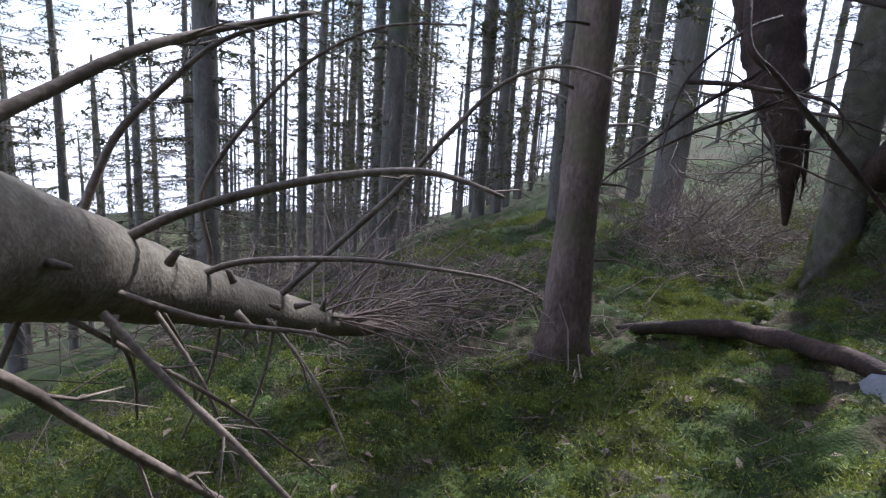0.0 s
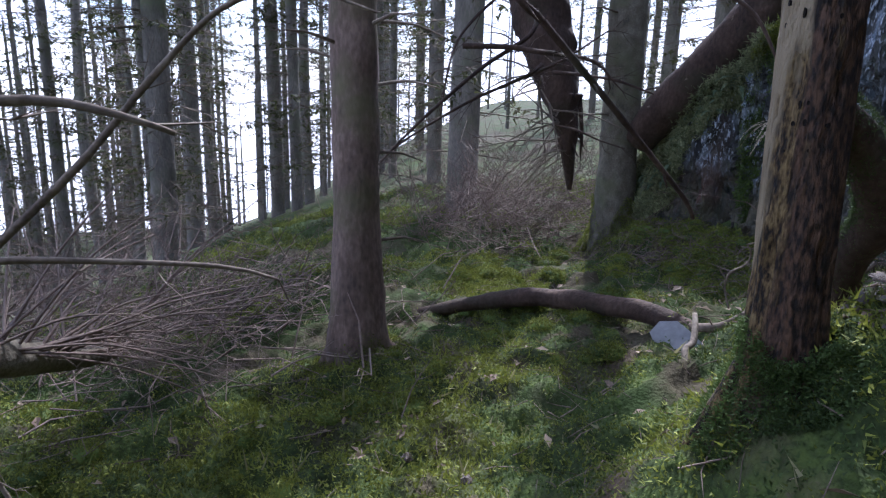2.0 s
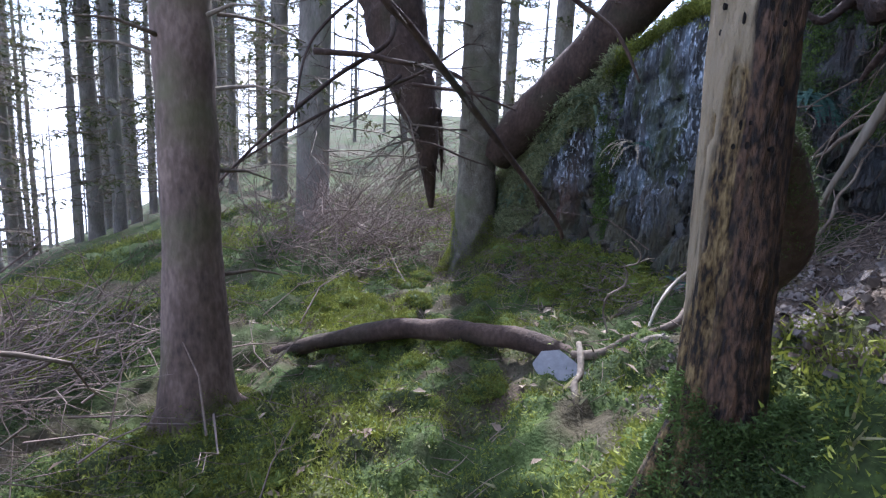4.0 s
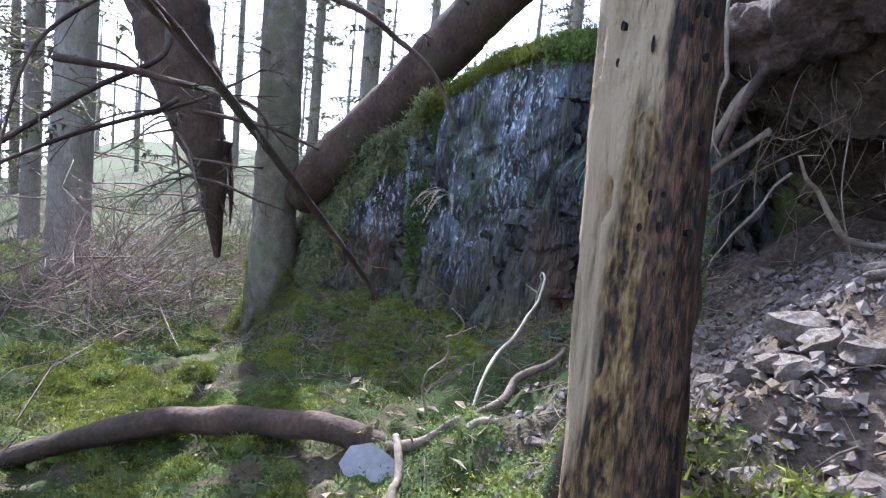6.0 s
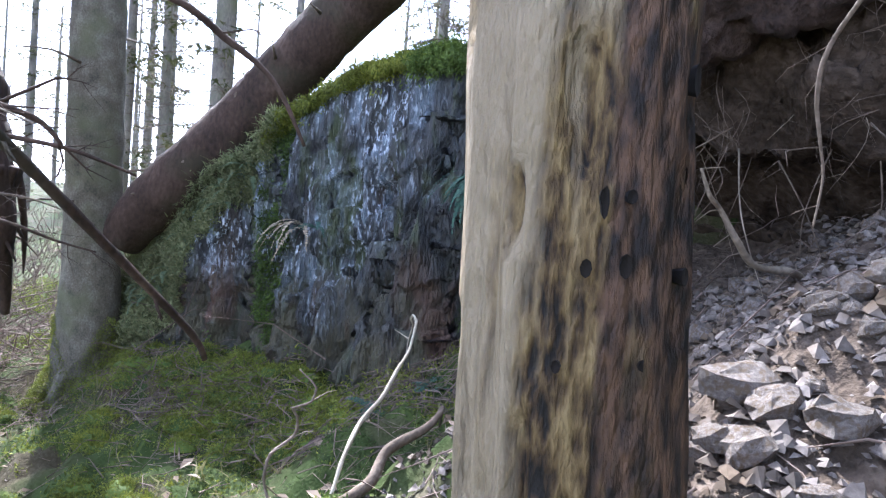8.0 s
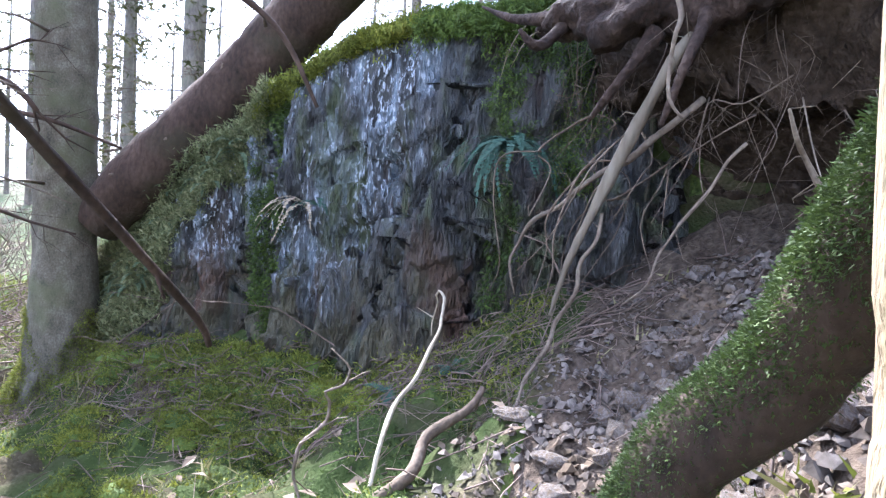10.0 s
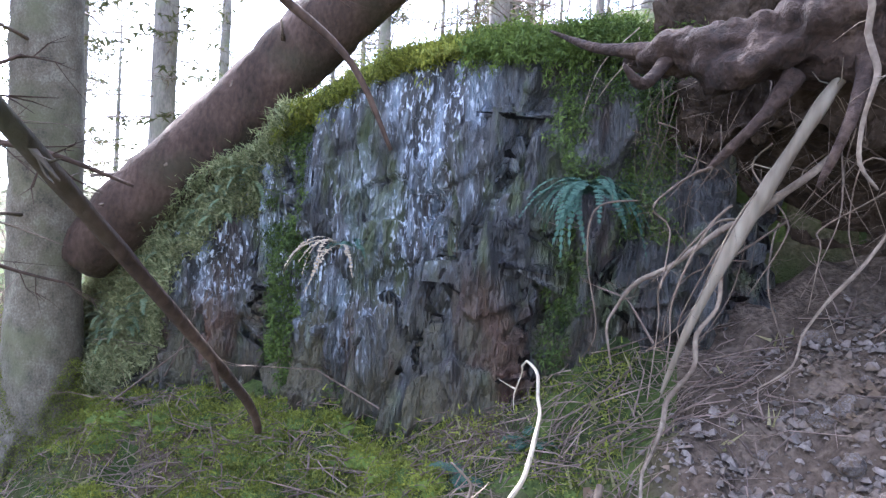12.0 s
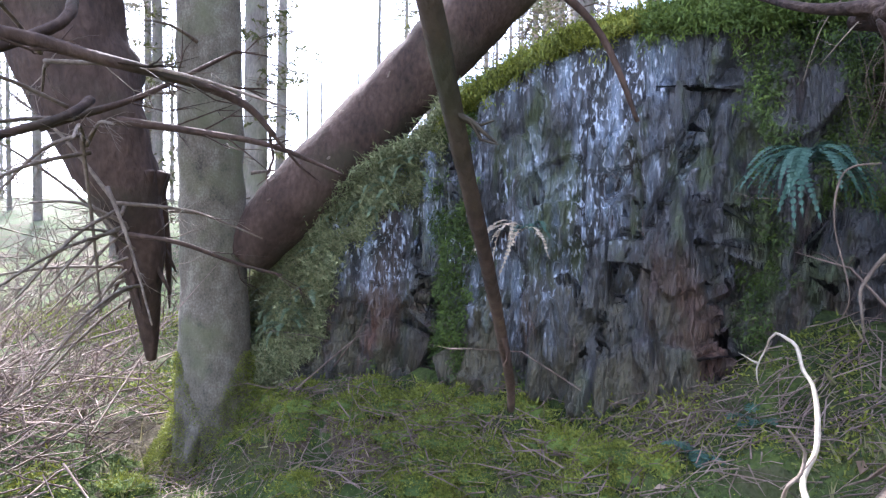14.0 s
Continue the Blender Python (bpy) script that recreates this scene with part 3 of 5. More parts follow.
def moss_cushions():
    """Rounded cushions of moss, thickest below the rock."""
    rng, rs = random.Random(91), np.random.RandomState(91)
    s = Shape()
    px, py, pz, nn, sz = [], [], [], [], []
    made = 0
    while made < 700:
        if rng.random() < 0.6:
            x, y = rng.uniform(1.9, 3.8), rng.uniform(2.9, 5.3)
        else:
            x, y = rng.uniform(-1.4, 4.4), rng.uniform(1.7, 8.0)
        if x - y > 0.4 or (x > 3.8 and y < 5.6) or float(clumps(x, y)) < 0.0 or math.hypot(x - 1.2, y - 2.2) < 0.7:
            continue
        made += 1
        r, h = rng.uniform(0.03, 0.1), rng.uniform(0.02, 0.05)
        o = on_ground(x, y, -0.012)
        base = len(s.v)
        for i in range(5):
            q = i / 4
            for k in range(10):
                a = k * 0.6283
                w = 1 + 0.3 * noise.noise(Vector((x * 9 + math.cos(a) * 1.3, y * 9 + math.sin(a) * 1.3, q * 2)))
                s.v.append(o + Vector((math.cos(a) * r * w * math.cos(q * 1.5), math.sin(a) * r * w * math.cos(q * 1.5), h * w * math.sin(q * 1.5))))
        for i in range(4):
            for k in range(10):
                a, b = base + i * 10 + k, base + i * 10 + (k + 1) % 10
                s.f.append((a, b, b + 10, a + 10))
        for _ in range(int(240 * (r / 0.06) ** 1.5)):
            a, q = rng.uniform(0, 6.28), rng.uniform(0, 1)
            d = Vector((math.cos(a) * math.cos(q * 1.5), math.sin(a) * math.cos(q * 1.5), math.sin(q * 1.5)))
            w = rng.uniform(0.75, 1.35)
            px.append(o.x + d.x * r * w)
            py.append(o.y + d.y * r * w)
            pz.append(o.z + d.z * h)
            nn.append((d.x, d.y, d.z + 0.2))
            sz.append(rng.uniform(0.006, 0.015))
    root = part("moss_cushion", s, M_MOSS_MID)
    tagged(root, "yellow-green cushions of moss below the rock", "moss", kind="stuff")
    t = new("moss_tuft", tufts("moss_tuft", np.array(px), np.array(py), np.array(pz), np.array(nn), np.array(sz), 0.9, M_MOSS, 4, 92, 1.0))
    t.parent = root


moss_cushions()


def moss_cap():
    """Moss over the lip of the rock, brighter where the rim is lit, by colour, darker where it hangs in strands, and
    moss down the cleft.
    """
    rs = np.random.RandomState(8)
    # the yellower moss of the first stretch has the light on it painted in
    for name, y0, y1, mat, lab in (("moss_cap", 3.05, 4.12, M_MOSS, "bright yellow-green moss along the lip of the rock"),
                                   ("moss_cap", 2.05, 3.1, M_MOSS_MID, "thick green moss hanging over the lip of the rock")):
        s = Shape()
        ny, nq = 90, 14
        for i in range(ny):
            y = y0 + (y1 - y0) * i / (ny - 1)
            t = face_top(y) + 0.05 * noise.noise(Vector((y * 1.7, 3, 3))) + 0.04 * noise.noise(Vector((y * 5.5, 3, 3)))
            out = 0.05 * noise.noise(Vector((y * 2.1, 9, 3))) + 0.03 * noise.noise(Vector((y * 9, 9, 3)))
            for j in range(nq):
                a = j / (nq - 1)
                th = a * 2.2 - 0.55
                drop = (0.02 if mat is M_MOSS else 0.05) * (1 + 0.9 * noise.noise(Vector((y * 4, 0, 4))) + 0.5 * noise.noise(Vector((y * 13, 0, 4))))
                k = 1 + 0.4 * noise.noise(Vector((y * 6, a * 3, 1))) + 0.3 * noise.noise(Vector((y * 19, a * 9, 2)))
                s.v.append((4.1 + out - math.cos(th) * (0.13 if mat is M_MOSS else 0.17) * k, y, t - 0.04 + math.sin(th) * (drop + 0.03) * k))
        for i in range(ny - 1):
            for j in range(nq - 1):
                a = i * nq + j
                s.f.append((a, a + nq, a + nq + 1, a + 1))
        ob = part(name, s, mat)
        tagged(ob, lab, "moss", kind="stuff")
        v = np.array([tuple(p) for p in s.v])
        n = 15000
        p = v[rs.randint(0, len(v), n)] + rs.normal(0, 0.014, (n, 3))
        N = np.stack([np.full(n, -0.8), np.zeros(n), np.full(n, 0.6 if mat is M_MOSS else 0.1)], 1)
        new("moss_tuft", tufts("moss_tuft", p[:, 0], p[:, 1], p[:, 2], N, rs.uniform(0.006, 0.016, n) * rs.choice((1, 1, 1, 2), n), 0.9, mat, 4, 9, 1.0)).parent = ob
        # strands that trail down from the lip
        m = 300 if mat is M_MOSS else 900
        c = rs.uniform(y0, y1, m // 22)
        y = np.repeat(c, 22)[:m] + rs.normal(0, 0.02, len(np.repeat(c, 22)[:m]))
        q = rs.uniform(0, 1, len(y)) ** 1.5
        X = np.array([face_x(b, 0.9) for b in y]) - 0.1 + rs.normal(0, 0.025, len(y))
        Z = np.array([face_top(b) for b in y]) - 0.03 - q * np.repeat(rs.uniform(0.03, 0.2, m // 22), 22)[:len(y)]
        new("moss_strand", tufts("moss_strand", X, y, Z, np.tile((-0.25, 0, -1.0), (len(y), 1)), rs.uniform(0.012, 0.03, len(y)), 0.35, mat, 4, 19, 0.6)).parent = ob
    # the fern slope to the side: litter and thin pale moss
    n = 26000
    y, x = rs.uniform(4.0, 5.6, n), rs.uniform(3.85, 4.7, n)
    z = np.array([face_top(b) for b in y]) + 0.25 * np.clip(x - 4.05, -0.2, 1) + 0.03 * grain(x, y, 9, 3) + 0.02
    n = 42000
    fy, fq = np.round(rs.uniform(4.08, 5.4, n), 2), rs.uniform(0.2, 1, n)
    cover = fq > 0.8 - 0.9 * np.clip(fy - 4.45, 0, 1) + 0.1 * grain(fy * 9, fq * 5, 1, 36)
    fy, fq = fy[cover], fq[cover]
    feet, tops = np.array([rock_foot(b) for b in fy]), np.array([face_top(b) for b in fy]) + 0.04
    x = np.concatenate([x, np.array([rock_x(a, b) for a, b in zip(fy, fq)]) - rs.uniform(0, 0.06, len(fy))])
    y, z = np.concatenate([y, fy + rs.uniform(-0.01, 0.01, len(fy))]), np.concatenate([z, feet + (tops - feet) * fq])
    k = grain(z * 1.3 + x, y, 7, 33) + 0.6 * grain(z + x, y, 19, 34) > -0.6
    x, y, z = x[k], y[k], z[k]
    dead = Shape()
    rng = random.Random(37)
    for i in rng.sample(range(len(x)), 900):
        a = Vector((x[i] - 0.03, y[i], z[i]))
        dead.twig(a, a + Vector((rng.uniform(-0.08, 0.0), rng.uniform(-0.15, 0.15), rng.uniform(-0.16, 0.04))), rng.uniform(0.001, 0.003), 0.2, rng)
    tagged(part("dead_stalks", dead, M_GRASS), "thin dead stalks lying over the fern slope", "stalks", kind="stuff")
    me = tufts("slope_moss", x, y, z, np.tile((-0.7, 0.2, 0.6), (len(x), 1)), rs.uniform(0.012, 0.04, len(x)), 0.7, M_MOSS_PALE, 4, 35, 1.0)
    tagged(new("slope_moss", me), "pale green moss and dead stalks on the slope of the rock", "moss", kind="stuff")
    # moss down the cleft and in patches over the face
    n = 110000
    y, q = rs.uniform(2.1, 5.2, n), rs.uniform(0, 1, n)
    cleft = np.abs(y - 4.02 + 0.16 * (q - 0.5)) < 0.1 + 0.06 * grain(y, q * 3, 9, 41) + 0.05 * (1 - q)
    edge = (np.abs(y - 2.62) < 0.07 + 0.08 * grain(y, q * 4, 7, 42)) | ((np.abs(y - 2.3) < 0.14 + 0.1 * grain(y, q, 6, 46)) & (q > 0.5))
    rest = (grain(y * 5, q * 6, 1, 43) > 0.62) & (q < 0.5)
    k = cleft & (grain(y * 22, q * 9, 1, 47) > -0.45) | edge & (rs.uniform(0, 1, n) < 0.5) | (rest & (rs.uniform(0, 1, n) < 0.25))
    y, q = np.round(y[k], 2), q[k]
    X = np.array([rock_x(a, b) for a, b in zip(y, q)]) - 0.012 + rs.normal(0, 0.01, len(y))
    foot, top = height(np.full_like(y, 3.75), y) - 0.4, np.array([face_top(a) for a in y]) + 0.04
    for name, pick, mat, lab in (("hanging_moss", rs.uniform(0, 1, len(y)) < 0.62, M_MOSS_DARK, "dark green moss hanging on wet rock"), ("hanging_moss", None, M_MOSS_MID, "bright green moss in the cleft of the rock")):
        pick = ~last if pick is None else pick
        last = pick
        me = tufts("face_moss", X[pick], y[pick], (foot + (top - foot) * q)[pick], np.tile((-0.5, 0, -0.5), (int(pick.sum()), 1)), rs.uniform(0.01, 0.03, int(pick.sum())), 0.7, mat, 4, 10, 0.7)
        tagged(new(name, me), lab, "moss", kind="stuff")


moss_cap()


# ---------- trees ----------
def standing_tree(name, label, foot, top, r0, r1, mat, seed=0, flare=1.7, bend=0.0, group=""):
    root = thing(name, label, "tree", group)
    foot, top = Vector(foot), Vector(top)
    root.location = foot
    s = Shape()
    d = top - foot
    side = Vector((math.cos(seed), math.sin(seed), 0)) * bend
    pts = [Vector((0, 0, -0.12)), Vector((0, 0, 0.1)) + d * 0.03, d * 0.12 + side * 0.5, d * 0.3 + side, d * 0.6 + side * 0.6, d]
    s.tube(pts, [r0 * flare, r0 * 1.25, r0 * 1.03, r0, (r0 + r1) / 2, r1], 22, 0.06, 0.09, seed)
    part("trunk", s, mat, root)
    rng = random.Random(int(seed * 10) + 3)
    s = Shape()
    for k in range(6):
        a = k * 1.05 + rng.uniform(-0.3, 0.3)
        u = Vector((math.cos(a), math.sin(a), 0))
        out = r0 * rng.uniform(1.8, 2.9)
        g = on_ground(foot.x + u.x * out, foot.y + u.y * out) - foot
        s.tube([u * r0 * 0.6 + Vector((0, 0, 0.26)), u * r0 * 1.15 + Vector((0, 0, 0.09)), Vector((g.x, g.y, g.z - 0.03))], [r0 * 0.3, r0 * 0.34, r0 * 0.12], 9, 0.04, 0.2, seed + k)
    part("root_flare", s, mat, root)
    return root


def snags(root, h0, h1, count, r, length, rng, mat=M_TWIG):
    """Short dead branch stubs on a trunk that stands at root."""
    for _ in range(count):
        s = Shape()
        z, a, ln = rng.uniform(h0, h1), rng.uniform(0, 6.28), rng.uniform(0.3, 1) * length
        u = Vector((math.cos(a), math.sin(a), 0))
        p = Vector((0, 0, z)) + u * r * 0.9
        q = p + u * ln + Vector((0, 0, rng.uniform(-0.25, 0.12) * ln))
        s.tube([p, (p + q) / 2 + Vector((0, 0, 0.08 * ln)), q], [0.011, 0.007, 0.003], 5, 0.08)
        part("snag", s, mat, root)


rng = random.Random(2)
tree = standing_tree("spruce_tree", "grey-brown spruce trunk with mossy root flare", on_ground(0.87, 3.6), (0.8, 3.7, 7.5), 0.122, 0.085, M_BARK, 1.0, 1.75)
snags(tree, 0.6, 3.0, 16, 0.13, 0.5, rng)
tree = standing_tree("pale_barked_tree", "pale grey-green tree trunk with moss round its foot", on_ground(3.63, 5.27), (3.55, 5.42, 8.0), 0.165, 0.12, M_BARK_PALE, 2.3, 1.45)
snags(tree, 1.0, 3.2, 9, 0.19, 0.5, rng)


def moss_collar(cx, cy, r0, h, n, seed, name="moss_collar", mat=M_MOSS):
    rs = np.random.RandomState(seed)
    a, t = rs.uniform(0, 6.28, n), rs.uniform(0, 1, n) ** 1.6
    rr = r0 * (2.1 - 0.92 * np.clip(t * 2.0, 0, 1)) + 0.008
    x, y = cx + rr * np.cos(a), cy + rr * np.sin(a)
    z = height(x, y) * (1 - t) + float(height(cx, cy)) * t + t * h * (0.7 + 0.3 * np.sin(a * 3))
    N = np.stack([np.cos(a), np.sin(a), 0 * a + 0.4], 1)
    ob = new(name, tufts(name, x, y, z, N, rs.uniform(0.006, 0.013, n), 0.7, mat, 4, seed))
    tagged(ob, "green moss clinging round a tree foot", "moss", kind="stuff")


moss_collar(3.63, 5.27, 0.17, 0.5, 12000, 51)
moss_collar(0.87, 3.6, 0.13, 0.22, 3600, 52)


def far_trunk_shapes(kind, rng):
    """A spruce of the plantation: a bare lower trunk with dead twigs, green boughs above."""
    h = 13.0
    trunk = Shape()
    r = (0.15, 0.11, 0.19)[kind % 3]
    trunk.tube([(0, 0, -1.2), (0, 0, 0.4), (0.05 * kind, 0.03, 4), (0, 0.06, 8), (0, 0, h)], [r * 1.3, r, r * 0.9, r * 0.65, 0.03], 10, 0.5, 0.06, kind)
    dead, green = Shape(), Shape()
    z = 0.7
    nv, nf = [], []
    while z < h - 0.3:
        k = rng.randint(3, 5)
        for _ in range(k):
            a = rng.uniform(0, 6.28)
            ln = rng.uniform(0.6, 1.5) * (1.0 if z < 9 else (h - z) / 4 + 0.15)
            u = Vector((math.cos(a), math.sin(a), 0))
            p, q = Vector((0, 0, z)), u * ln + Vector((0, 0, z - ln * rng.uniform(0.0, 0.28)))
            mid = dead.twig(p, q, 0.011, 0.06, rng)
            leafy_here = z > 0.9 and rng.random() < min(0.7, 0.22 + (z - 0.8) / 8)
            for _ in range(7):
                s = rng.uniform(0.25, 1)
                b = p.lerp(q, s)
                e = b + Vector((rng.uniform(-1, 1), rng.uniform(-1, 1), rng.uniform(-0.6, 0.1))).normalized() * rng.uniform(0.15, 0.42)
                dead.twig(b, e, 0.004, 0.1, rng)
                if leafy_here:
                    for _ in range(7):
                        c = b.lerp(e, rng.uniform(0.1, 1.1))
                        g = Vector((rng.uniform(-1, 1), rng.uniform(-1, 1), rng.uniform(-0.9, 0.3))).normalized() * rng.uniform(0.05, 0.13)
                        w = g.cross(Vector((rng.uniform(-1, 1), rng.uniform(-1, 1), 1))).normalized() * 0.018
                        i = len(nv)
                        nv.extend([c - w, c + w, c + g + w * 0.3])
                        nf.append((i, i + 1, i + 2))
        z += rng.uniform(0.16, 0.34)
    green.add(nv, nf)
    return trunk, dead, green


PROTOS = []
for kind in range(4):
    rng = random.Random(20 + kind)
    tr, de, gr = far_trunk_shapes(kind, rng)
    root = thing("plantation_spruce", "tall plantation spruce with dead lower twigs and thin green boughs", "tree", "trees of the plantation")
    part("trunk", tr, M_BARK_HAZED, root)
    part("bough", de, M_TWIG, root)
    part("crown", gr, M_NEEDLE, root)
    PROTOS.append(root)


def plant(kind, x, y, scale, turn, first=[0, 0, 0, 0]):
    z = float(height(x, y))
    m = pose(x, y, z, 0, 0, turn)
    if first[kind] == 0:
        first[kind] = 1
        PROTOS[kind].matrix_basis = m
        PROTOS[kind].scale = (scale, scale, scale)
    else:
        ob = copy_thing(PROTOS[kind], m)
        ob.scale = (scale, scale, scale)


def plantation():
    rng = random.Random(77)
    placed = []
    # the ones that stand nearest
    for kind, x, y, sc in ((2, -0.8, 9.7, 0.95), (0, 1.0, 14.2, 1.0), (1, 1.35, 13.4, 1.1), (0, -3.1, 8.0, 1.1), (2, 3.3, 8.6, 1.2), (1, 1.9, 9.6, 0.95), (0, 4.1, 12.5, 1.0), (1, 4.2, 16.6, 1.0), (0, 4.6, 20, 1.0),
                           (1, 5.3, 16.7, 1.0), (0, -3.4, 15, 0.9), (0, 6.9, 7.8, 1.0), (1, 9.9, 12.8, 1.0), (1, 9.6, 13.6, 1.0), (3, 8.6, 4.2, 0.9)):
        plant(kind, x, y, sc, rng.uniform(0, 360))
        placed.append((x, y))
    tries = 0
    while len(placed) < 150 and tries < 6000:
        tries += 1
        a, d = radians(rng.uniform(-62, 120)), rng.uniform(9, 46) ** 1.0
        x, y = d * math.sin(a), d * math.cos(a)
        if min((x - p) ** 2 + (y - q) ** 2 for p, q in placed) < 2.1 ** 2:
            continue
        if x < -2 and d < 11:
            continue
        if 18 < math.degrees(a) < 66 and rng.random() < 0.84:
            continue
        if math.hypot(x - 3, y - 4) < 13 and 24 < math.degrees(math.atan2(x - 3, y - 4)) < 46:
            continue
        placed.append((x, y))
        plant(rng.choice((0, 0, 1, 1, 2, 3)), x, y, rng.uniform(0.8, 1.25), rng.uniform(0, 360))
    # unseen trees added behind the walker, dense, to block sky and shade what is near
    for _ in range(105):
        a, d = radians(rng.uniform(112, 235)), rng.uniform(3.6, 22)
        plant(rng.randint(0, 3), d * math.sin(a), d * math.cos(a), rng.uniform(0.8, 1.2), rng.uniform(0, 360))


plantation()


def far_wood():
    """Trunks and boughs far up the slope, too many to count."""
    rng = random.Random(55)
    s = Shape()
    nv, nf = [], []
    for _ in range(520):
        a, d = radians(rng.uniform(-20, 118)), rng.uniform(24, 75)
        if 14 < math.degrees(a) < 68 and rng.random() < 0.9:
            continue
        x, y = d * math.sin(a), d * math.cos(a)
        b = on_ground(x, y, -0.3)
        h, r = rng.uniform(9, 14), rng.uniform(0.08, 0.17)
        i = len(nv)
        for z, w in ((0, r), (h, r * 0.3)):
            for k in range(5):
                nv.append(b + Vector((w * math.cos(k * 1.2566), w * math.sin(k * 1.2566), z)))
        for k in range(5):
            nf.append((i + k, i + (k + 1) % 5, i + 5 + (k + 1) % 5, i + 5 + k))
        for _ in range(26):
            z, t, ln = rng.uniform(1.0, h), rng.uniform(0, 6.28), rng.uniform(0.5, 1.4)
            p = b + Vector((0, 0, z))
            q = p + Vector((math.cos(t) * ln, math.sin(t) * ln, -0.25 * ln))
            i = len(nv)
            nv.extend([p + Vector((0, 0, 0.03)), p - Vector((0, 0, 0.03)), q])
            nf.append((i, i + 1, i + 2))
    s.add(nv, nf)
    tagged(part("far_wood", s, M_BARK_HAZED, smooth=False), "grey trunks of spruces far up the slope", "wood", kind="stuff")


far_wood()


# ---------- the dead stump ----------
def dead_stump():
    root = thing("dead_stump", "tall barkless dead trunk, pale and brown, full of insect holes", "tree stump")
    foot = Vector((1.58, 1.53, 0.5))
    root.location = foot
    s = Shape()
    seg, n = 56, 190
    hgt = 1.75
    for i in range(n):
        q = i / (n - 1)
        z = -0.1 + hgt * q
        r = 0.089 + 0.045 * max(0, 1 - q * 3.2) ** 1.6 - 0.006 * q
        cx, cy = 0.0, 0.07 * q - 0.02
        for k in range(seg):
            a = 2 * math.pi * k / seg
            p = Vector((math.cos(a) * 2.0, math.sin(a) * 2.0, z * 0.8))
            rr = r * (1 + 0.09 * noise.noise(p) + 0.035 * noise.noise(Vector((math.cos(a) * 7, math.sin(a) * 7, z * 2.2))) + (0.22 * max(0, 1 - q * 2.5)) * noise.noise(Vector((math.cos(a) * 2.6, math.sin(a) * 2.6, 5))))
            pit = noise.noise(Vector((math.cos(a) * 7, math.sin(a) * 7, z * 7 + 4))) + 0.3 * noise.noise(Vector((math.cos(a) * 15, math.sin(a) * 15, z * 16)))
            soft_side = 0.5 + 0.5 * math.cos(a - radians(235))
            if pit > 0.25:
                rr -= (pit - 0.25) * 0.05 * (0.3 + soft_side)
            rr += 0.006 * noise.noise(Vector((math.cos(a) * 22, math.sin(a) * 22, z * 9))) * (0.3 + soft_side)
            s.v.append((cx + rr * math.cos(a), cy + rr * math.sin(a), z))
    for i in range(n - 1):
        for k in range(seg):
            a, b2 = i * seg + k, i * seg + (k + 1) % seg
            s.f.append((a, b2, b2 + seg, a + seg))
    s.f.append(tuple((n - 1) * seg + k for k in range(seg)))
    part("trunk", s, M_STUMP, root)
    # woodpecker and beetle holes: capped cups set into the wood, near black for the shade inside
    rng = random.Random(6)
    dark = material("hole_shade", [(0.3, (0.003, 0.002, 0.001)), (0.7, (0.012, 0.007, 0.004))], 0.95)
    for _ in range(46):
        a = radians(rng.uniform(160, 250))
        z = rng.uniform(0.75, 1.55)
        r = 0.0865
        c = Vector((r * math.cos(a), 0.07 * z / hgt - 0.02 + r * math.sin(a), z))
        h = Shape()
        u, w = Vector((-math.sin(a), math.cos(a), 0)), Vector((0, 0, 1))
        o = Vector((math.cos(a), math.sin(a), 0))
        ra, rb = rng.uniform(0.002, 0.0045), rng.uniform(0.004, 0.012)
        ring = [c + o * 0.0015 + u * ra * math.cos(t * 0.785) + w * rb * math.sin(t * 0.785) for t in range(8)]
        deep = [c - o * 0.012 + u * ra * 0.6 * math.cos(t * 0.785) + w * rb * 0.6 * math.sin(t * 0.785) for t in range(8)]
        h.v = ring + deep
        h.f = [(t, (t + 1) % 8, 8 + (t + 1) % 8, 8 + t) for t in range(8)] + [tuple(range(8, 16)), tuple(range(8))]
        part("hole", h, dark, root)
    # roots of the stump, wrapped in moss
    for k, (a, ln, rr) in enumerate(((215, 0.2, 0.026), (150, 0.2, 0.026), (270, 0.2, 0.026), (90, 0.22, 0.026), (330, 0.18, 0.03))):
        t = Shape()
        u = Vector((math.cos(radians(a)), math.sin(radians(a)), 0))
        e = on_ground(foot.x + u.x * ln, foot.y + u.y * ln, -0.02) - foot
        t.tube([u * 0.06 + Vector((0, 0, 0.25)), u * 0.13 + Vector((0, 0, 0.06)), e], [rr, rr, rr * 0.5], 12, 0.03, 0.25, k)
        part("root", t, M_STUMP, root)
    # dark moss here carries the shade at the stump's foot in its colour
    moss_collar(1.6, 1.5, 0.095, 0.12, 9000, 61, mat=M_MOSS_DARK)
    # a leaning buttress behind the trunk, mossy on its upper side
    end = on_ground(2.12, 1.88, -0.05)
    way = [Vector(p) - foot for p in ((1.62, 1.53, 1.36), (1.8, 1.56, 1.26), (1.97, 1.62, 1.08), (2.05, 1.75, 0.88), end)]
    t = Shape()
    line = t.tube(way, [0.04, 0.05, 0.058, 0.06, 0.065], 18, 0.03, 0.15, 9)
    part("buttress", t, M_BARK_DARK, root, "dark leaning buttress root under moss")
    rs = np.random.RandomState(63)
    pts = np.array([tuple(p) for p in line])
    k = rs.uniform(0, len(pts) - 1.001, 18000)
    i = k.astype(int)
    c = pts[i] + (pts[i + 1] - pts[i]) * (k - i)[:, None]
    along = pts[i + 1] - pts[i]
    N = rs.normal(0, 1, (18000, 3)) + np.array([-0.5, 0.9, 0.9])
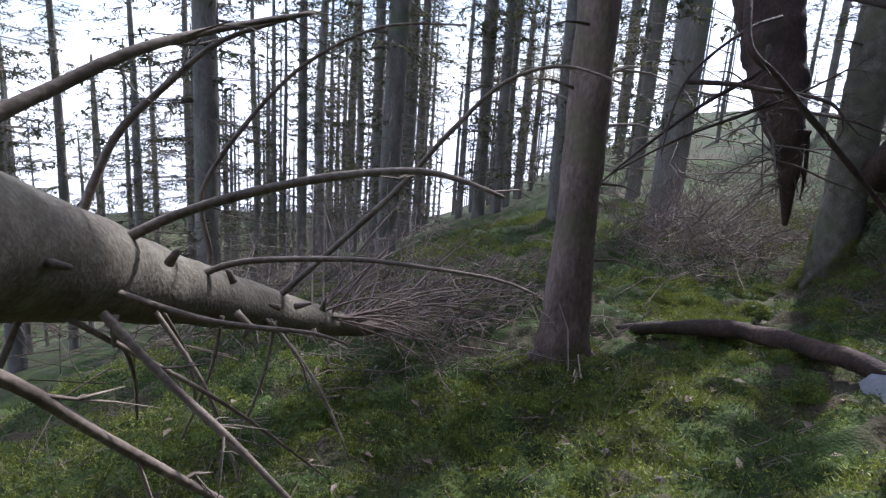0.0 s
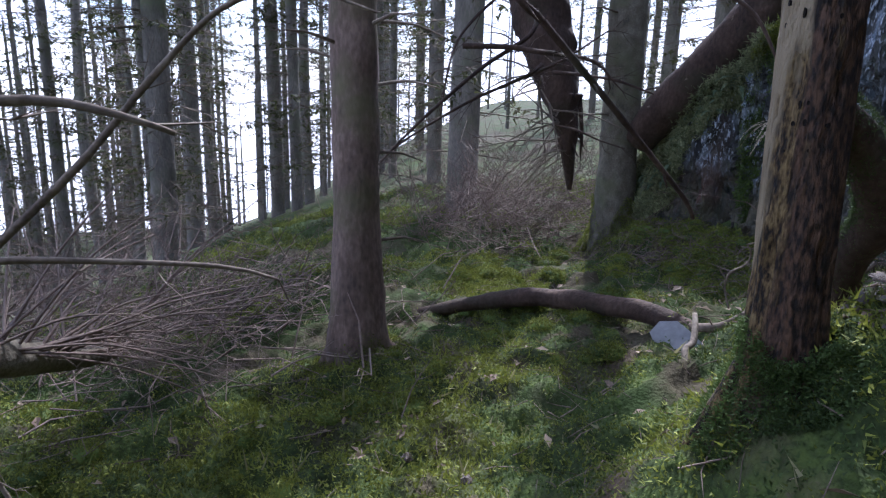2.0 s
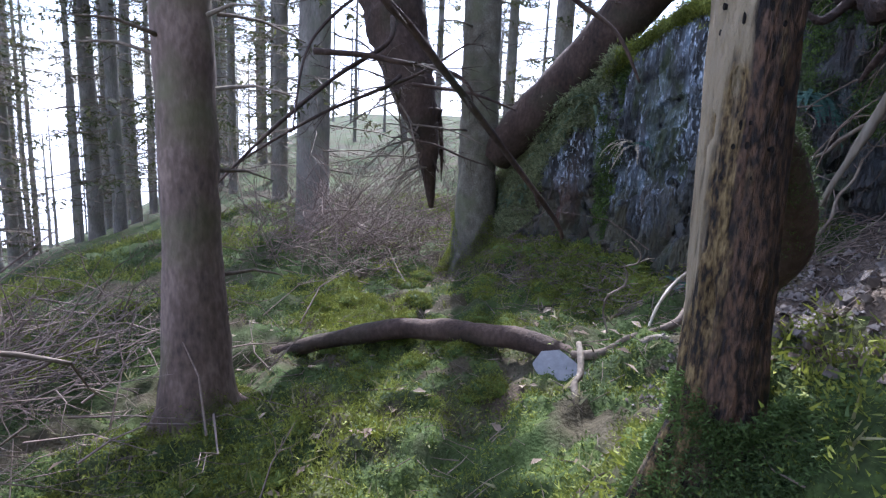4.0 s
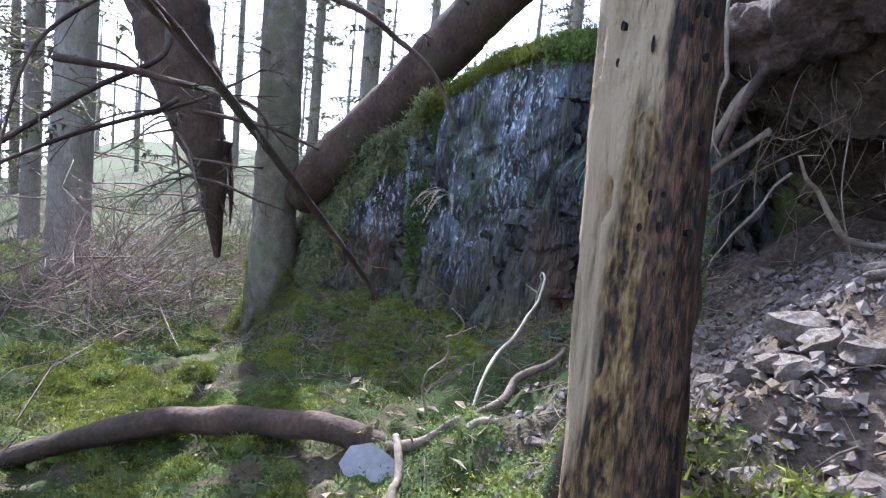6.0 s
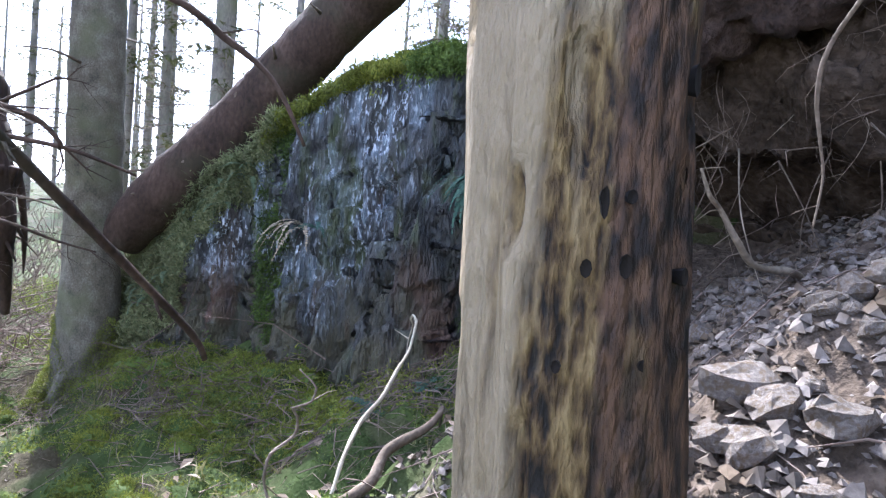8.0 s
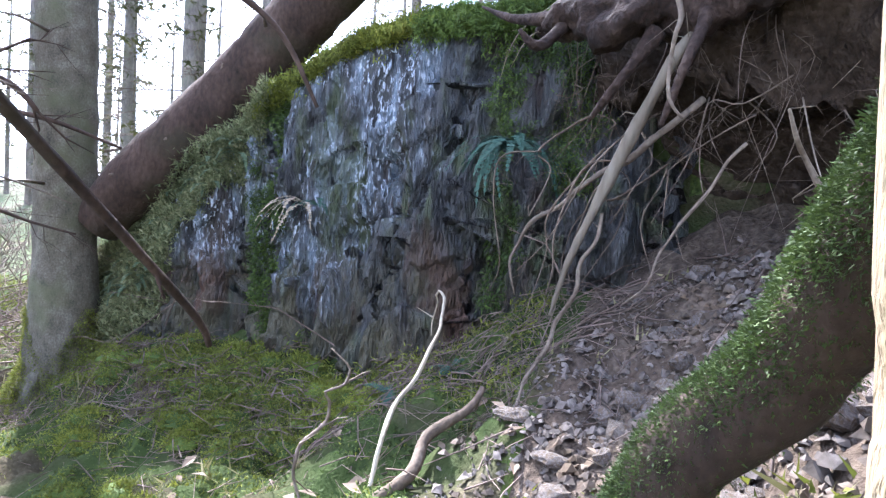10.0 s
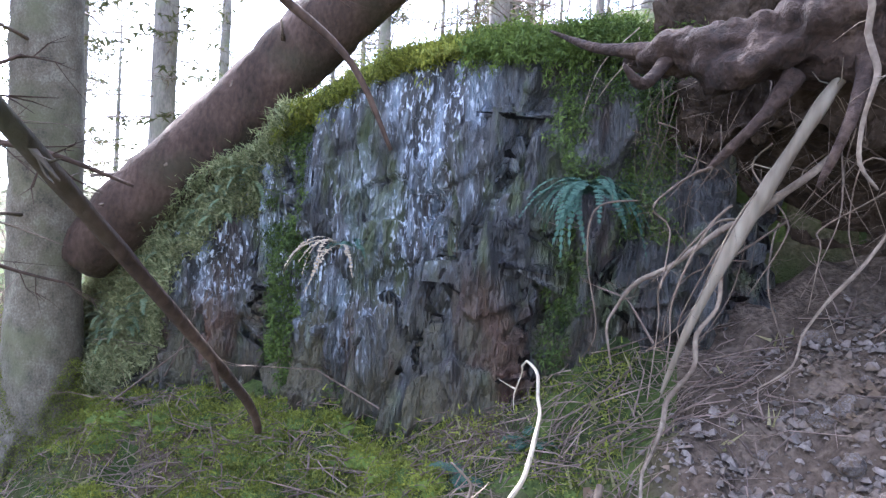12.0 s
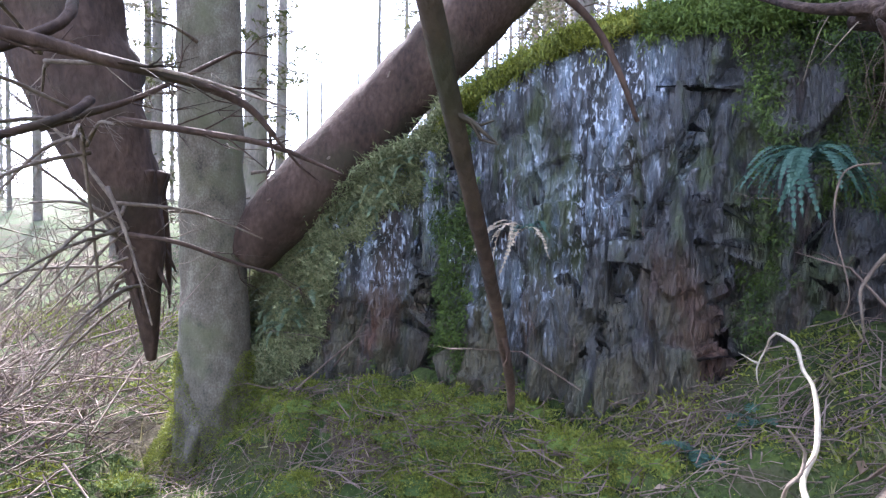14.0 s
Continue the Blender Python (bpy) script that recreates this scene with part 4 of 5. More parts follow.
    N = N - along * ((N * along).sum(1) / (along * along).sum(1))[:, None]
    N /= np.linalg.norm(N, axis=1)[:, None]
    c = c + N * 0.056
    moss = new("moss", tufts("moss", c[:, 0], c[:, 1], c[:, 2], N, rs.uniform(0.003, 0.0065, 18000), 0.8, M_MOSS_DARK, 4, 64))
    moss.parent = root
    tagged(moss, kind="stuff")


dead_stump()


# ---------- fallen and leaning trunks ----------
def fallen(name, label, pts, radii, mat, seg=20, rough=0.08, step=0.05, seed=1.0, category="fallen tree"):
    root = thing(name, label, category)
    o = Vector(pts[0])
    root.location = o
    s = Shape()
    s.tube([Vector(p) - o for p in pts], radii, seg, step, rough, seed)
    part("trunk", s, mat, root)
    return root, o


def limb(root, o, pts, r0, r1, mat=M_TWIG, name="branch", seed=0, twigs=0, tw=0.2):
    """A bare branch, with small forked twigs off it."""
    s, t = Shape(), Shape()
    line = s.tube([Vector(p) - o for p in pts], [r0, (r0 + r1) * 0.55, r1], 7, 0.04, 0.12, seed)
    ob = part(name, s, mat, root)
    rng = random.Random(int(seed * 7) + 1)
    for _ in range(twigs):
        i = rng.randint(len(line) // 4, len(line) - 1)
        d = (line[min(i + 1, len(line) - 1)] - line[max(i - 1, 0)]).normalized()
        e = line[i] + (d * 1.2 + Vector((rng.uniform(-1, 1), rng.uniform(-1, 1), rng.uniform(-1, 0.8)))).normalized() * tw * rng.uniform(0.4, 1.5)
        m = t.twig(line[i], e, max(r1 * 0.7, 0.0015), 0.15, rng)
        for _ in range(2):
            t.twig(m, m + ((e - m).normalized() + Vector((rng.uniform(-1, 1), rng.uniform(-1, 1), rng.uniform(-1, 1))) * 0.8) * tw * rng.uniform(0.2, 0.6), max(r1 * 0.4, 0.0012), 0.15, rng)
    if twigs:
        tagged(part("twig", t, mat, ob), kind="stuff")
    return ob


# the leaning trunk that rests behind the pale tree and runs up over the rock
big, o = fallen("leaning_trunk", "dark brown leaning trunk, broken off beside the pale tree", [(3.72, 5.17, 1.12), (3.84, 4.93, 1.42), (4.06, 4.5, 1.93), (4.18, 4.05, 2.42), (4.24, 3.5, 2.9), (4.3, 2.2, 3.9), (4.4, 0.6, 5.0)],
                [0.15, 0.18, 0.185, 0.19, 0.195, 0.2, 0.21], M_BARK_DARK, 26, 0.1, 0.05, 3.0)
for k in range(14):
    t = k / 13
    q = Vector((3.84, 4.93, 1.42)).lerp(Vector((4.24, 3.5, 2.9)), t)
    a = k * 1.9
    u = Vector((-math.cos(a) * 0.9, -0.5 * math.sin(a), math.sin(a))).normalized()
    s = Shape()
    s.tube([q + u * 0.15 - o, q + u * 0.2 - o, q + u * (0.215 + 0.05 * (k % 3)) - o], [0.012, 0.008, 0.004], 6, 0.03, 0.2, k)
    part("stub", s, M_TWIG, big)
# the hanging broken top beside it
hang, o = fallen("broken_treetop", "dark broken tree top hanging down among its own branches", [(2.98, 5.02, 0.7), (2.92, 4.98, 1.0), (2.87, 4.98, 1.3), (2.8, 5.08, 1.65), (2.74, 5.25, 2.1), (2.66, 5.4, 2.6), (2.46, 5.75, 3.9)], [0.02, 0.06, 0.11, 0.18, 0.24, 0.27, 0.28], M_BARK_DARK, 30, 0.14, 0.04, 4.0)
for k in range(11):
    a = k * 0.57
    b0 = Vector((2.86 + 0.13 * math.cos(a), 5.0 + 0.13 * math.sin(a), 1.5))
    e0 = Vector((2.92 + 0.12 * math.cos(a * 1.7), 4.98 + 0.12 * math.sin(a * 1.7), 0.92 + 0.08 * (k % 4)))
    s = Shape()
    s.tube([b0 - o, (b0 + e0) / 2 - o + Vector((0.02, 0, 0)), e0 - o], [0.024, 0.018, 0.003], 7, 0.04, 0.3, k)
    part("splinter", s, M_BARK_DARK, hang)
# the dead log across the floor
log, o = fallen("dead_log", "thin dark dead log lying across moss", [(1.36, 4.25, -0.06), (1.56, 4.1, 0.02), (1.78, 3.9, 0.12), (1.99, 3.68, 0.2), (2.19, 3.38, 0.25), (2.37, 3.09, 0.27), (2.5, 2.82, 0.24)], [0.035, 0.045, 0.055, 0.06, 0.062, 0.06, 0.055], M_BARK_DARK, 16, 0.16, 0.03, 5.0)

pale, o = fallen("fallen_spruce", "pale lichen-covered fallen spruce with bare dead branches", [(-0.95, 0.6, 1.3), (-0.99, 1.13, 1.18), (-0.95, 1.41, 1.07), (-0.91, 1.78, 0.91), (-0.74, 2.28, 0.67), (-0.42, 2.87, 0.38), (-0.25, 3.09, 0.29)],
                 [0.18, 0.17, 0.155, 0.13, 0.1, 0.055, 0.02], M_FALLEN, 24, 0.07, 0.04, 6.0)
for k, (pts, r0, r1) in enumerate((
        ([(-0.87, 1.58, 1.07), (-0.73, 1.65, 1.15), (-0.51, 1.68, 1.23), (-0.27, 1.68, 1.29), (-0.05, 1.65, 1.32), (0.09, 1.6, 1.3), (0.18, 1.59, 1.27)], 0.017, 0.005),
        ([(-0.8, 1.94, 0.88), (-0.65, 2.0, 0.93), (-0.32, 2.08, 0.94), (-0.12, 2.1, 0.93), (0.22, 2.09, 0.9), (0.37, 2.07, 0.86)], 0.013, 0.004),
        ([(-0.9, 0.95, 1.3), (-0.78, 1.04, 1.42), (-0.71, 1.15, 1.49), (-0.61, 1.26, 1.57), (-0.48, 1.42, 1.64), (-0.33, 1.57, 1.7)], 0.016, 0.006),
        ([(-0.99, 1.62, 1.1), (-0.9, 1.68, 1.35), (-0.77, 1.74, 1.51), (-0.63, 1.79, 1.64), (-0.39, 1.86, 1.74)], 0.013, 0.005),
        ([(-0.65, 2.41, 0.66), (-0.21, 2.49, 1.1), (0.05, 2.5, 1.41), (0.25, 2.49, 1.61), (0.47, 2.46, 1.68), (0.71, 2.4, 1.62)], 0.014, 0.004),
        ([(-0.87, 1.46, 1.0), (-0.66, 1.56, 0.89), (-0.54, 1.66, 0.83), (-0.36, 1.76, 0.78), (-0.26, 1.83, 0.72)], 0.012, 0.004),
        ([(-0.8, 1.39, 0.95), (-0.63, 1.36, 0.79), (-0.45, 1.32, 0.65), (-0.27, 1.27, 0.5)], 0.012, 0.007),
        ([(-0.82, 0.8, 1.15), (-0.72, 0.96, 0.98), (-0.64, 1.08, 0.81), (-0.53, 1.19, 0.64), (-0.43, 1.28, 0.5)], 0.014, 0.009),
        ([(-0.86, 2.2, 0.7), (-0.86, 2.24, 0.88), (-0.88, 2.23, 1.12), (-0.74, 2.28, 1.37), (-0.53, 2.34, 1.61), (-0.25, 2.39, 1.77), (0.07, 2.4, 1.8)], 0.013, 0.004))):
    limb(pale, o, pts, r0, r1, M_TWIG, seed=k, twigs=5, tw=0.16)
for k in range(13):
    t = 0.08 + 0.065 * k
    q = Vector((-0.99, 1.13, 1.18)).lerp(Vector((-0.42, 2.87, 0.38)), t) + Vector((0.08 * math.sin(t * 3.1), 0, 0))
    a = k * 2.4
    u = Vector((math.cos(a), -0.3, math.sin(a))).normalized()
    r = 0.165 * (1 - t) + 0.055 * t
    s = Shape()
    s.tube([q + u * r * 0.7 - o, q + u * (r + 0.008) - o, q + u * (r + 0.018 + 0.012 * (k % 3)) - o], [0.013, 0.009, 0.004], 8, 0.02, 0.3, k)
    part("stub", s, M_TWIG, pale)
# its bushy dead tip and the twigs under it
rng = random.Random(12)
for k in range(46):
    s = rng.uniform(0.45, 1.0)
    b = Vector((-0.78, 2.2, 0.72)).lerp(Vector((-0.25, 3.09, 0.29)), s)
    d = Vector((rng.uniform(-0.2, 1.2), rng.uniform(0.1, 1.0), rng.uniform(-0.45, 0.5))).normalized()
    e = b + d * rng.uniform(0.35, 0.95)
    e.z = max(e.z, float(height(e.x, e.y)) + 0.01)
    limb(pale, o, [b, b.lerp(e, 0.5) + Vector((0, 0, 0.05)), e], 0.006, 0.002, M_TWIG_RED, "twig", k, 7, 0.24)
for k in range(9):
    s = rng.uniform(0.0, 0.8)
    b = Vector((-0.95, 1.3, 1.0)).lerp(Vector((-0.5, 2.7, 0.45)), s)
    e = b + Vector((rng.uniform(-0.8, 1.0), rng.uniform(-0.6, 0.9), -1)) * (b.z - 0.05) * rng.uniform(0.6, 0.95)
    limb(pale, o, [b, b.lerp(e, 0.5) + Vector((0.03, 0, 0.02)), e], 0.009, 0.004, M_TWIG, "twig", k + 50, 4, 0.14)


# ---------- thickets of dead brush ----------
def thicket(name, cx, cy, rx, ry, hgt, count, seed, mat=M_TWIG_RED, flow=(0, 0, 0)):
    rng = random.Random(seed)
    s = Shape()
    for _ in range(count):
        px, py = rng.gauss(cx, rx), rng.gauss(cy, ry)
        b = on_ground(px, py, rng.uniform(0, 0.5) * hgt)
        d = (Vector((rng.uniform(-1, 1), rng.uniform(-1, 1), rng.uniform(-0.2, 0.8))) + Vector(flow)).normalized()
        e = b + d * rng.uniform(0.3, 1.0) * hgt
        m = s.twig(b, e, rng.uniform(0.003, 0.007), 0.12, rng)
        for _ in range(3):
            q = m.lerp(e, rng.uniform(0, 1))
            s.twig(q, q + (d + Vector((rng.uniform(-1, 1), rng.uniform(-1, 1), rng.uniform(-0.8, 0.8)))).normalized() * rng.uniform(0.1, 0.35) * hgt, 0.002, 0.12, rng)
    tagged(part(name, s, mat), "tangled heap of bare reddish dead branches", "brushwood", kind="stuff")


thicket("brushwood", -0.1, 4.4, 0.55, 0.7, 0.6, 430, 1, flow=(0.4, -0.1, 0))
thicket("brushwood", -1.6, 5.4, 0.9, 0.8, 1.0, 420, 2)
thicket("brushwood", 2.9, 6.9, 0.5, 0.5, 1.0, 420, 3, flow=(0.3, 0, 0.1))
thicket("brushwood", 2.5, 6.0, 0.3, 0.4, 0.7, 120, 4)
thicket("brushwood", 5.5, 4.0, 1.0, 1.6, 0.6, 260, 5)
thicket("brushwood", 4.9, 8.6, 1.2, 1.0, 1.1, 420, 6, flow=(0, 0, 0.4))
thicket("brushwood", 3.4, 6.2, 0.4, 0.3, 0.7, 180, 7)


# ---------- branches of the hanging top ----------
def hanging_branches():
    hang, o = bpy.data.objects["broken_treetop"], Vector((2.98, 5.02, 0.7))
    for k, (pts, r0, r1) in enumerate((
            ([(2.45, 4.8, 2.1), (2.34, 4.65, 1.9), (1.95, 4.61, 1.64), (1.54, 4.55, 1.31), (1.3, 4.51, 1.09), (1.11, 4.45, 0.91)], 0.02, 0.005),
            ([(2.5, 4.75, 1.7), (2.32, 4.66, 1.6), (1.87, 4.64, 1.4), (1.41, 4.59, 1.14), (1.17, 4.54, 0.96)], 0.016, 0.004),
            ([(2.6, 4.75, 1.65), (2.75, 4.52, 1.62), (2.88, 4.3, 1.58), (3.08, 4.13, 1.49)], 0.016, 0.006),
            ([(2.65, 4.8, 1.25), (2.76, 4.63, 1.22), (2.93, 4.51, 1.14), (3.07, 4.4, 1.09)], 0.011, 0.004),
            ([(1.85, 4.75, 1.8), (2.14, 4.57, 1.79), (2.31, 4.45, 1.76), (2.54, 4.32, 1.73), (2.68, 4.24, 1.68), (2.74, 4.18, 1.59)], 0.022, 0.01),
            ([(2.4, 4.86, 1.6), (2.46, 4.84, 1.63), (2.65, 4.69, 1.74), (2.88, 4.47, 1.94)], 0.018, 0.006),
            ([(2.3, 4.6, 2.5), (2.6, 3.49, 2.16), (2.81, 3.28, 2.01), (2.93, 3.14, 1.87), (3.02, 3.04, 1.63)], 0.02, 0.007),
            ([(2.45, 4.7, 2.3), (1.95, 4.2, 2.1), (1.55, 4.0, 1.75), (1.34, 3.67, 1.3)], 0.014, 0.004))):
        limb(hang, o, pts, r0, r1, M_BARK_DARK, seed=70 + k, twigs=7, tw=0.22)
    # the long dead branch that crosses in front of the rock
    limb(hang, o, [(2.6, 5.0, 3.1), (1.75, 3.7, 2.45), (1.52, 3.2, 1.93), (1.7, 3.2, 1.76), (1.88, 3.22, 1.61), (2.13, 3.26, 1.41), (2.43, 3.3, 1.16), (2.8, 3.36, 0.85), (2.89, 3.38, 0.73)], 0.022, 0.013, M_BARK_DARK, seed=90, twigs=4, tw=0.1)
    rng = random.Random(31)
    for k in range(30):
        b = Vector((3.0, 5.0, 1.0)).lerp(Vector((2.3, 4.7, 1.8)), rng.uniform(0, 1))
        e = b + Vector((rng.uniform(-1, 0.4), rng.uniform(-0.6, 0.6), rng.uniform(-0.9, 0.2))).normalized() * rng.uniform(0.3, 0.8)
        limb(hang, o, [b, b.lerp(e, 0.5) + Vector((0, 0, 0.04)), e], 0.008, 0.003, M_TWIG, "twig", k + 120, 5, 0.15)


hanging_branches()


# ---------- root plate, rubble, roots ----------
def root_plate():
    """Earth held in the roots of an overturned tree: it leans out over a hollow."""
    root = thing("root_plate", "earth-clogged root plate of an overturned tree, leaning over a hollow", "root plate")
    s = Shape()
    n, k = 190, 120
    for i in range(n):
        a = i / (n - 1)
        y = 2.3 - 3.4 * a
        lip_z = 1.86 - 0.2 * math.sin(a * 5) + 0.1 * noise.noise(Vector((y * 2.5, 1, 1)))
        lip_x = 3.95 - 1.0 * math.sin(min(a * 2.2, 1.57)) + 0.12 * noise.noise(Vector((y * 2.2, 5, 1)))
        for j in range(k):
            q = j / (k - 1)
            # from the hollow's back, out along the underside to the lip, then up the face
            if q < 0.4:
                t = q / 0.4
                x, z = lip_x + 0.75 * (1 - t), lip_z - 0.5 * (1 - t) ** 1.5 + 0.12 * math.sin(t * 3.1)
            else:
                t = (q - 0.4) / 0.6
                x, z = lip_x - 0.1 * math.sin(t * 2.4) + 0.5 * t ** 2, lip_z + 1.9 * t
            p = Vector((x * 3, y * 3, z * 3))
            w = 0.24 * noise.noise(p * 0.8) + 0.15 * noise.noise(p * 2) + 0.09 * noise.noise(p * 4.3) + 0.05 * noise.noise(p * 10)
            s.v.append((x - w, y + 0.3 * w, z + 0.5 * w))
    for i in range(n - 1):
        for j in range(k - 1):
            b = i * k + j
            s.f.append((b, b + k, b + k + 1, b + 1))
    part("earth", s, M_PLATE, root)
    t = Shape()
    t.tube([(3.62, 2.38, 2.04), (3.48, 2.24, 2.03), (3.36, 2.05, 2.0), (3.26, 1.8, 2.02), (3.16, 1.45, 2.12), (3.14, 1.1, 2.2)], [0.03, 0.07, 0.1, 0.125, 0.14, 0.13], 34, 0.018, 0.75, 71)
    part("root_crown", t, M_CROWN, root, "gnarled red-brown root crown jutting from the earth")
    for k2, way in enumerate((((3.45, 2.25, 2.0), (3.35, 2.32, 1.9), (3.3, 2.38, 1.95)), ((3.28, 1.9, 1.9), (3.26, 2.0, 1.75), (3.34, 2.12, 1.62)), ((3.2, 1.75, 1.92), (3.1, 1.8, 1.74), (3.12, 1.86, 1.56)), ((3.5, 2.3, 2.05), (3.6, 2.5, 2.1), (3.75, 2.7, 2.22)))):
        t = Shape()
        t.tube(way, [0.03, 0.018, 0.005], 9, 0.02, 0.35, k2)
        part("root", t, M_CROWN, root)
    rng = random.Random(15)
    for m in range(170):
        y = rng.uniform(-0.2, 2.4)
        a = (2.5 - y) / 3.6
        x = 3.95 - 1.0 * math.sin(min(a * 2.2, 1.57)) + rng.uniform(-0.12, 0.25)
        z = 1.84 - 0.2 * math.sin(a * 5) + rng.uniform(-0.05, 0.45)
        ln = rng.uniform(0.08, 0.5) * rng.uniform(0.5, 1.5)
        t = Shape()
        p = Vector((x, y, z))
        q1 = p + Vector((rng.uniform(-0.2, 0.05), rng.uniform(-0.12, 0.12), -ln * 0.5))
        q2 = q1 + Vector((rng.uniform(-0.1, 0.1), rng.uniform(-0.12, 0.12), -ln * 0.5))
        r = rng.uniform(0.001, 0.0035)
        line = t.tube([p, q1, q2], [r, r * 0.7, r * 0.3], 5, 0.04, 0.2, m)
        for _ in range(4):
            b = rng.choice(line)
            t.twig(b, b + Vector((rng.uniform(-1, 1), rng.uniform(-1, 1), rng.uniform(-1.2, 0.2))).normalized() * rng.uniform(0.04, 0.16), r * 0.4, 0.25, rng)
        part("rootlet", t, M_ROOT if m % 8 == 0 else M_ROOT_DARK, root)


root_plate()


def loose_root(name, label, pts, radii, mat, seed, twigs=6, tw=0.15, crook=0.14):
    o = Vector(pts[0])
    s = Shape()
    rng = random.Random(seed)
    way = [Vector(pts[0])]
    for a, b in zip(pts, pts[1:]):
        a, b = Vector(a), Vector(b)
        w = (b - a).length * crook
        way += [(a + b) / 2 + Vector((rng.uniform(-w, w), rng.uniform(-w, w), rng.uniform(-w, w))), b]
    line = s.tube([p - o for p in way], radii, 10, 0.02, 0.3, seed)
    t = Shape()
    for _ in range(twigs):
        b = rng.choice(line[2:])
        t.twig(b, b + Vector((rng.uniform(-1, 1), rng.uniform(-1, 1), rng.uniform(-0.8, 0.6))).normalized() * tw * rng.uniform(0.4, 1.2), radii[-1] * 0.6, 0.25, rng)
    ob = part(name, s, mat)
    ob.location = o
    tagged(ob, label, "root")
    if twigs:
        tagged(part("rootlet", t, mat, ob), kind="stuff")
    return ob


loose_root("split_root", "broad split grey root hanging down from the root plate", [(3.3, 1.76, 1.92), (3.24, 1.84, 1.8), (3.26, 1.93, 1.62), (3.28, 2.06, 1.33), (3.29, 2.2, 0.93)], [0.014, 0.018, 0.02, 0.019, 0.005], M_BEAM, 1, 4, crook=0.04)
loose_root("forked_root", "pale thin dead root standing up with a crooked tip", [(3.3, 2.66, 0.8), (3.3, 2.64, 0.93), (3.26, 2.62, 0.98), (3.2, 2.57, 0.95), (3.1, 2.54, 0.86), (2.95, 2.55, 0.72), (2.75, 2.56, 0.56), (2.55, 2.56, 0.37)], [0.002, 0.003, 0.005, 0.0065, 0.007, 0.008, 0.008, 0.008], M_ROOT_WHITE, 2, 1, 0.1)
loose_root("curved_root", "curved brown root reaching out from the earth", [(3.4, 1.75, 1.7), (3.36, 1.9, 1.56), (3.35, 2.05, 1.45), (3.34, 2.2, 1.32), (3.35, 2.33, 1.22), (3.36, 2.38, 1.12), (3.38, 2.36, 0.98)], [0.013, 0.012, 0.011, 0.009, 0.007, 0.006, 0.003], M_TWIG, 3, 9)
loose_root("pale_root", "pale jointed root running down into the rubble", [(3.34, 2.05, 1.3), (3.31, 2.11, 1.12), (3.3, 2.16, 0.94), (3.27, 2.19, 0.84), (3.15, 2.24, 0.72), (3.0, 2.3, 0.58)], [0.006, 0.008, 0.008, 0.007, 0.006, 0.004], M_TWIG, 4, 6)
loose_root("hanging_root", "pale root hanging from the earth above", [(2.92, 1.84, 2.1), (2.9, 1.83, 1.95), (2.9, 1.81, 1.81), (2.9, 1.83, 1.69), (2.9, 1.79, 1.54)], [0.007, 0.007, 0.007, 0.006, 0.003], M_TWIG, 5, 3)
loose_root("hanging_root", "pale root hanging from the earth above", [(2.62, 1.2, 2.3), (2.6, 1.22, 2.1), (2.66, 1.3, 1.8), (2.7, 1.3, 1.6), (2.68, 1.3, 1.4)], [0.006, 0.005, 0.005, 0.004, 0.002], M_ROOT_DARK, 6, 5)
loose_root("twisted_root", "thin pale twisted root with fine side roots", [(3.3, 1.25, 1.25), (3.05, 1.4, 1.3), (2.95, 1.5, 1.45), (2.85, 1.55, 1.55)], [0.01, 0.01, 0.008, 0.004], M_ROOT, 7, 10)
loose_root("forked_root", "thin grey forked root lying over the rubble", [(3.2, 1.62, 1.52), (3.2, 1.7, 1.4), (3.2, 1.79, 1.27), (3.2, 1.85, 1.16), (3.2, 1.95, 1.0)], [0.006, 0.006, 0.005, 0.004, 0.002], M_TWIG, 21, 10)
loose_root("curled_root", "thin pale curled root standing out of moss", [(2.62, 2.66, 0.86), (2.66, 2.62, 0.8), (2.6, 2.66, 0.74), (2.64, 2.68, 0.64), (2.56, 2.72, 0.55), (2.58, 2.7, 0.4)], [0.002, 0.004, 0.004, 0.005, 0.005, 0.005], M_TWIG, 22, 6, 0.1, 0.2)
loose_root("floor_root", "pale root lying over the bank of earth", [(2.45, 2.5, 0.33), (2.6, 2.45, 0.45), (2.8, 2.2, 0.5), (2.75, 1.95, 0.62), (2.85, 1.75, 0.78)], [0.016, 0.018, 0.016, 0.014, 0.008], M_ROOT, 8, 8)
loose_root("floor_root", "dark straight root lying on the bank", [(2.4, 2.75, 0.3), (2.55, 2.55, 0.42), (2.85, 2.45, 0.58), (3.05, 2.35, 0.7)], [0.022, 0.02, 0.018, 0.012], M_ROOT_DARK, 9, 4)
loose_root("broken_stick", "white peeled stick standing in the earth by a slab", [(2.3, 2.62, 0.42), (2.2, 2.5, 0.33), (2.1, 2.42, 0.28), (1.98, 2.3, 0.14)], [0.012, 0.015, 0.014, 0.01], M_ROOT, 10, 2)
loose_root("splintered_plank", "grey splintered piece of wood among rubble", [(2.12, 1.22, 1.16), (2.05, 1.17, 1.06), (1.97, 1.12, 0.92)], [0.005, 0.016, 0.015], M_BEAM, 11, 0)


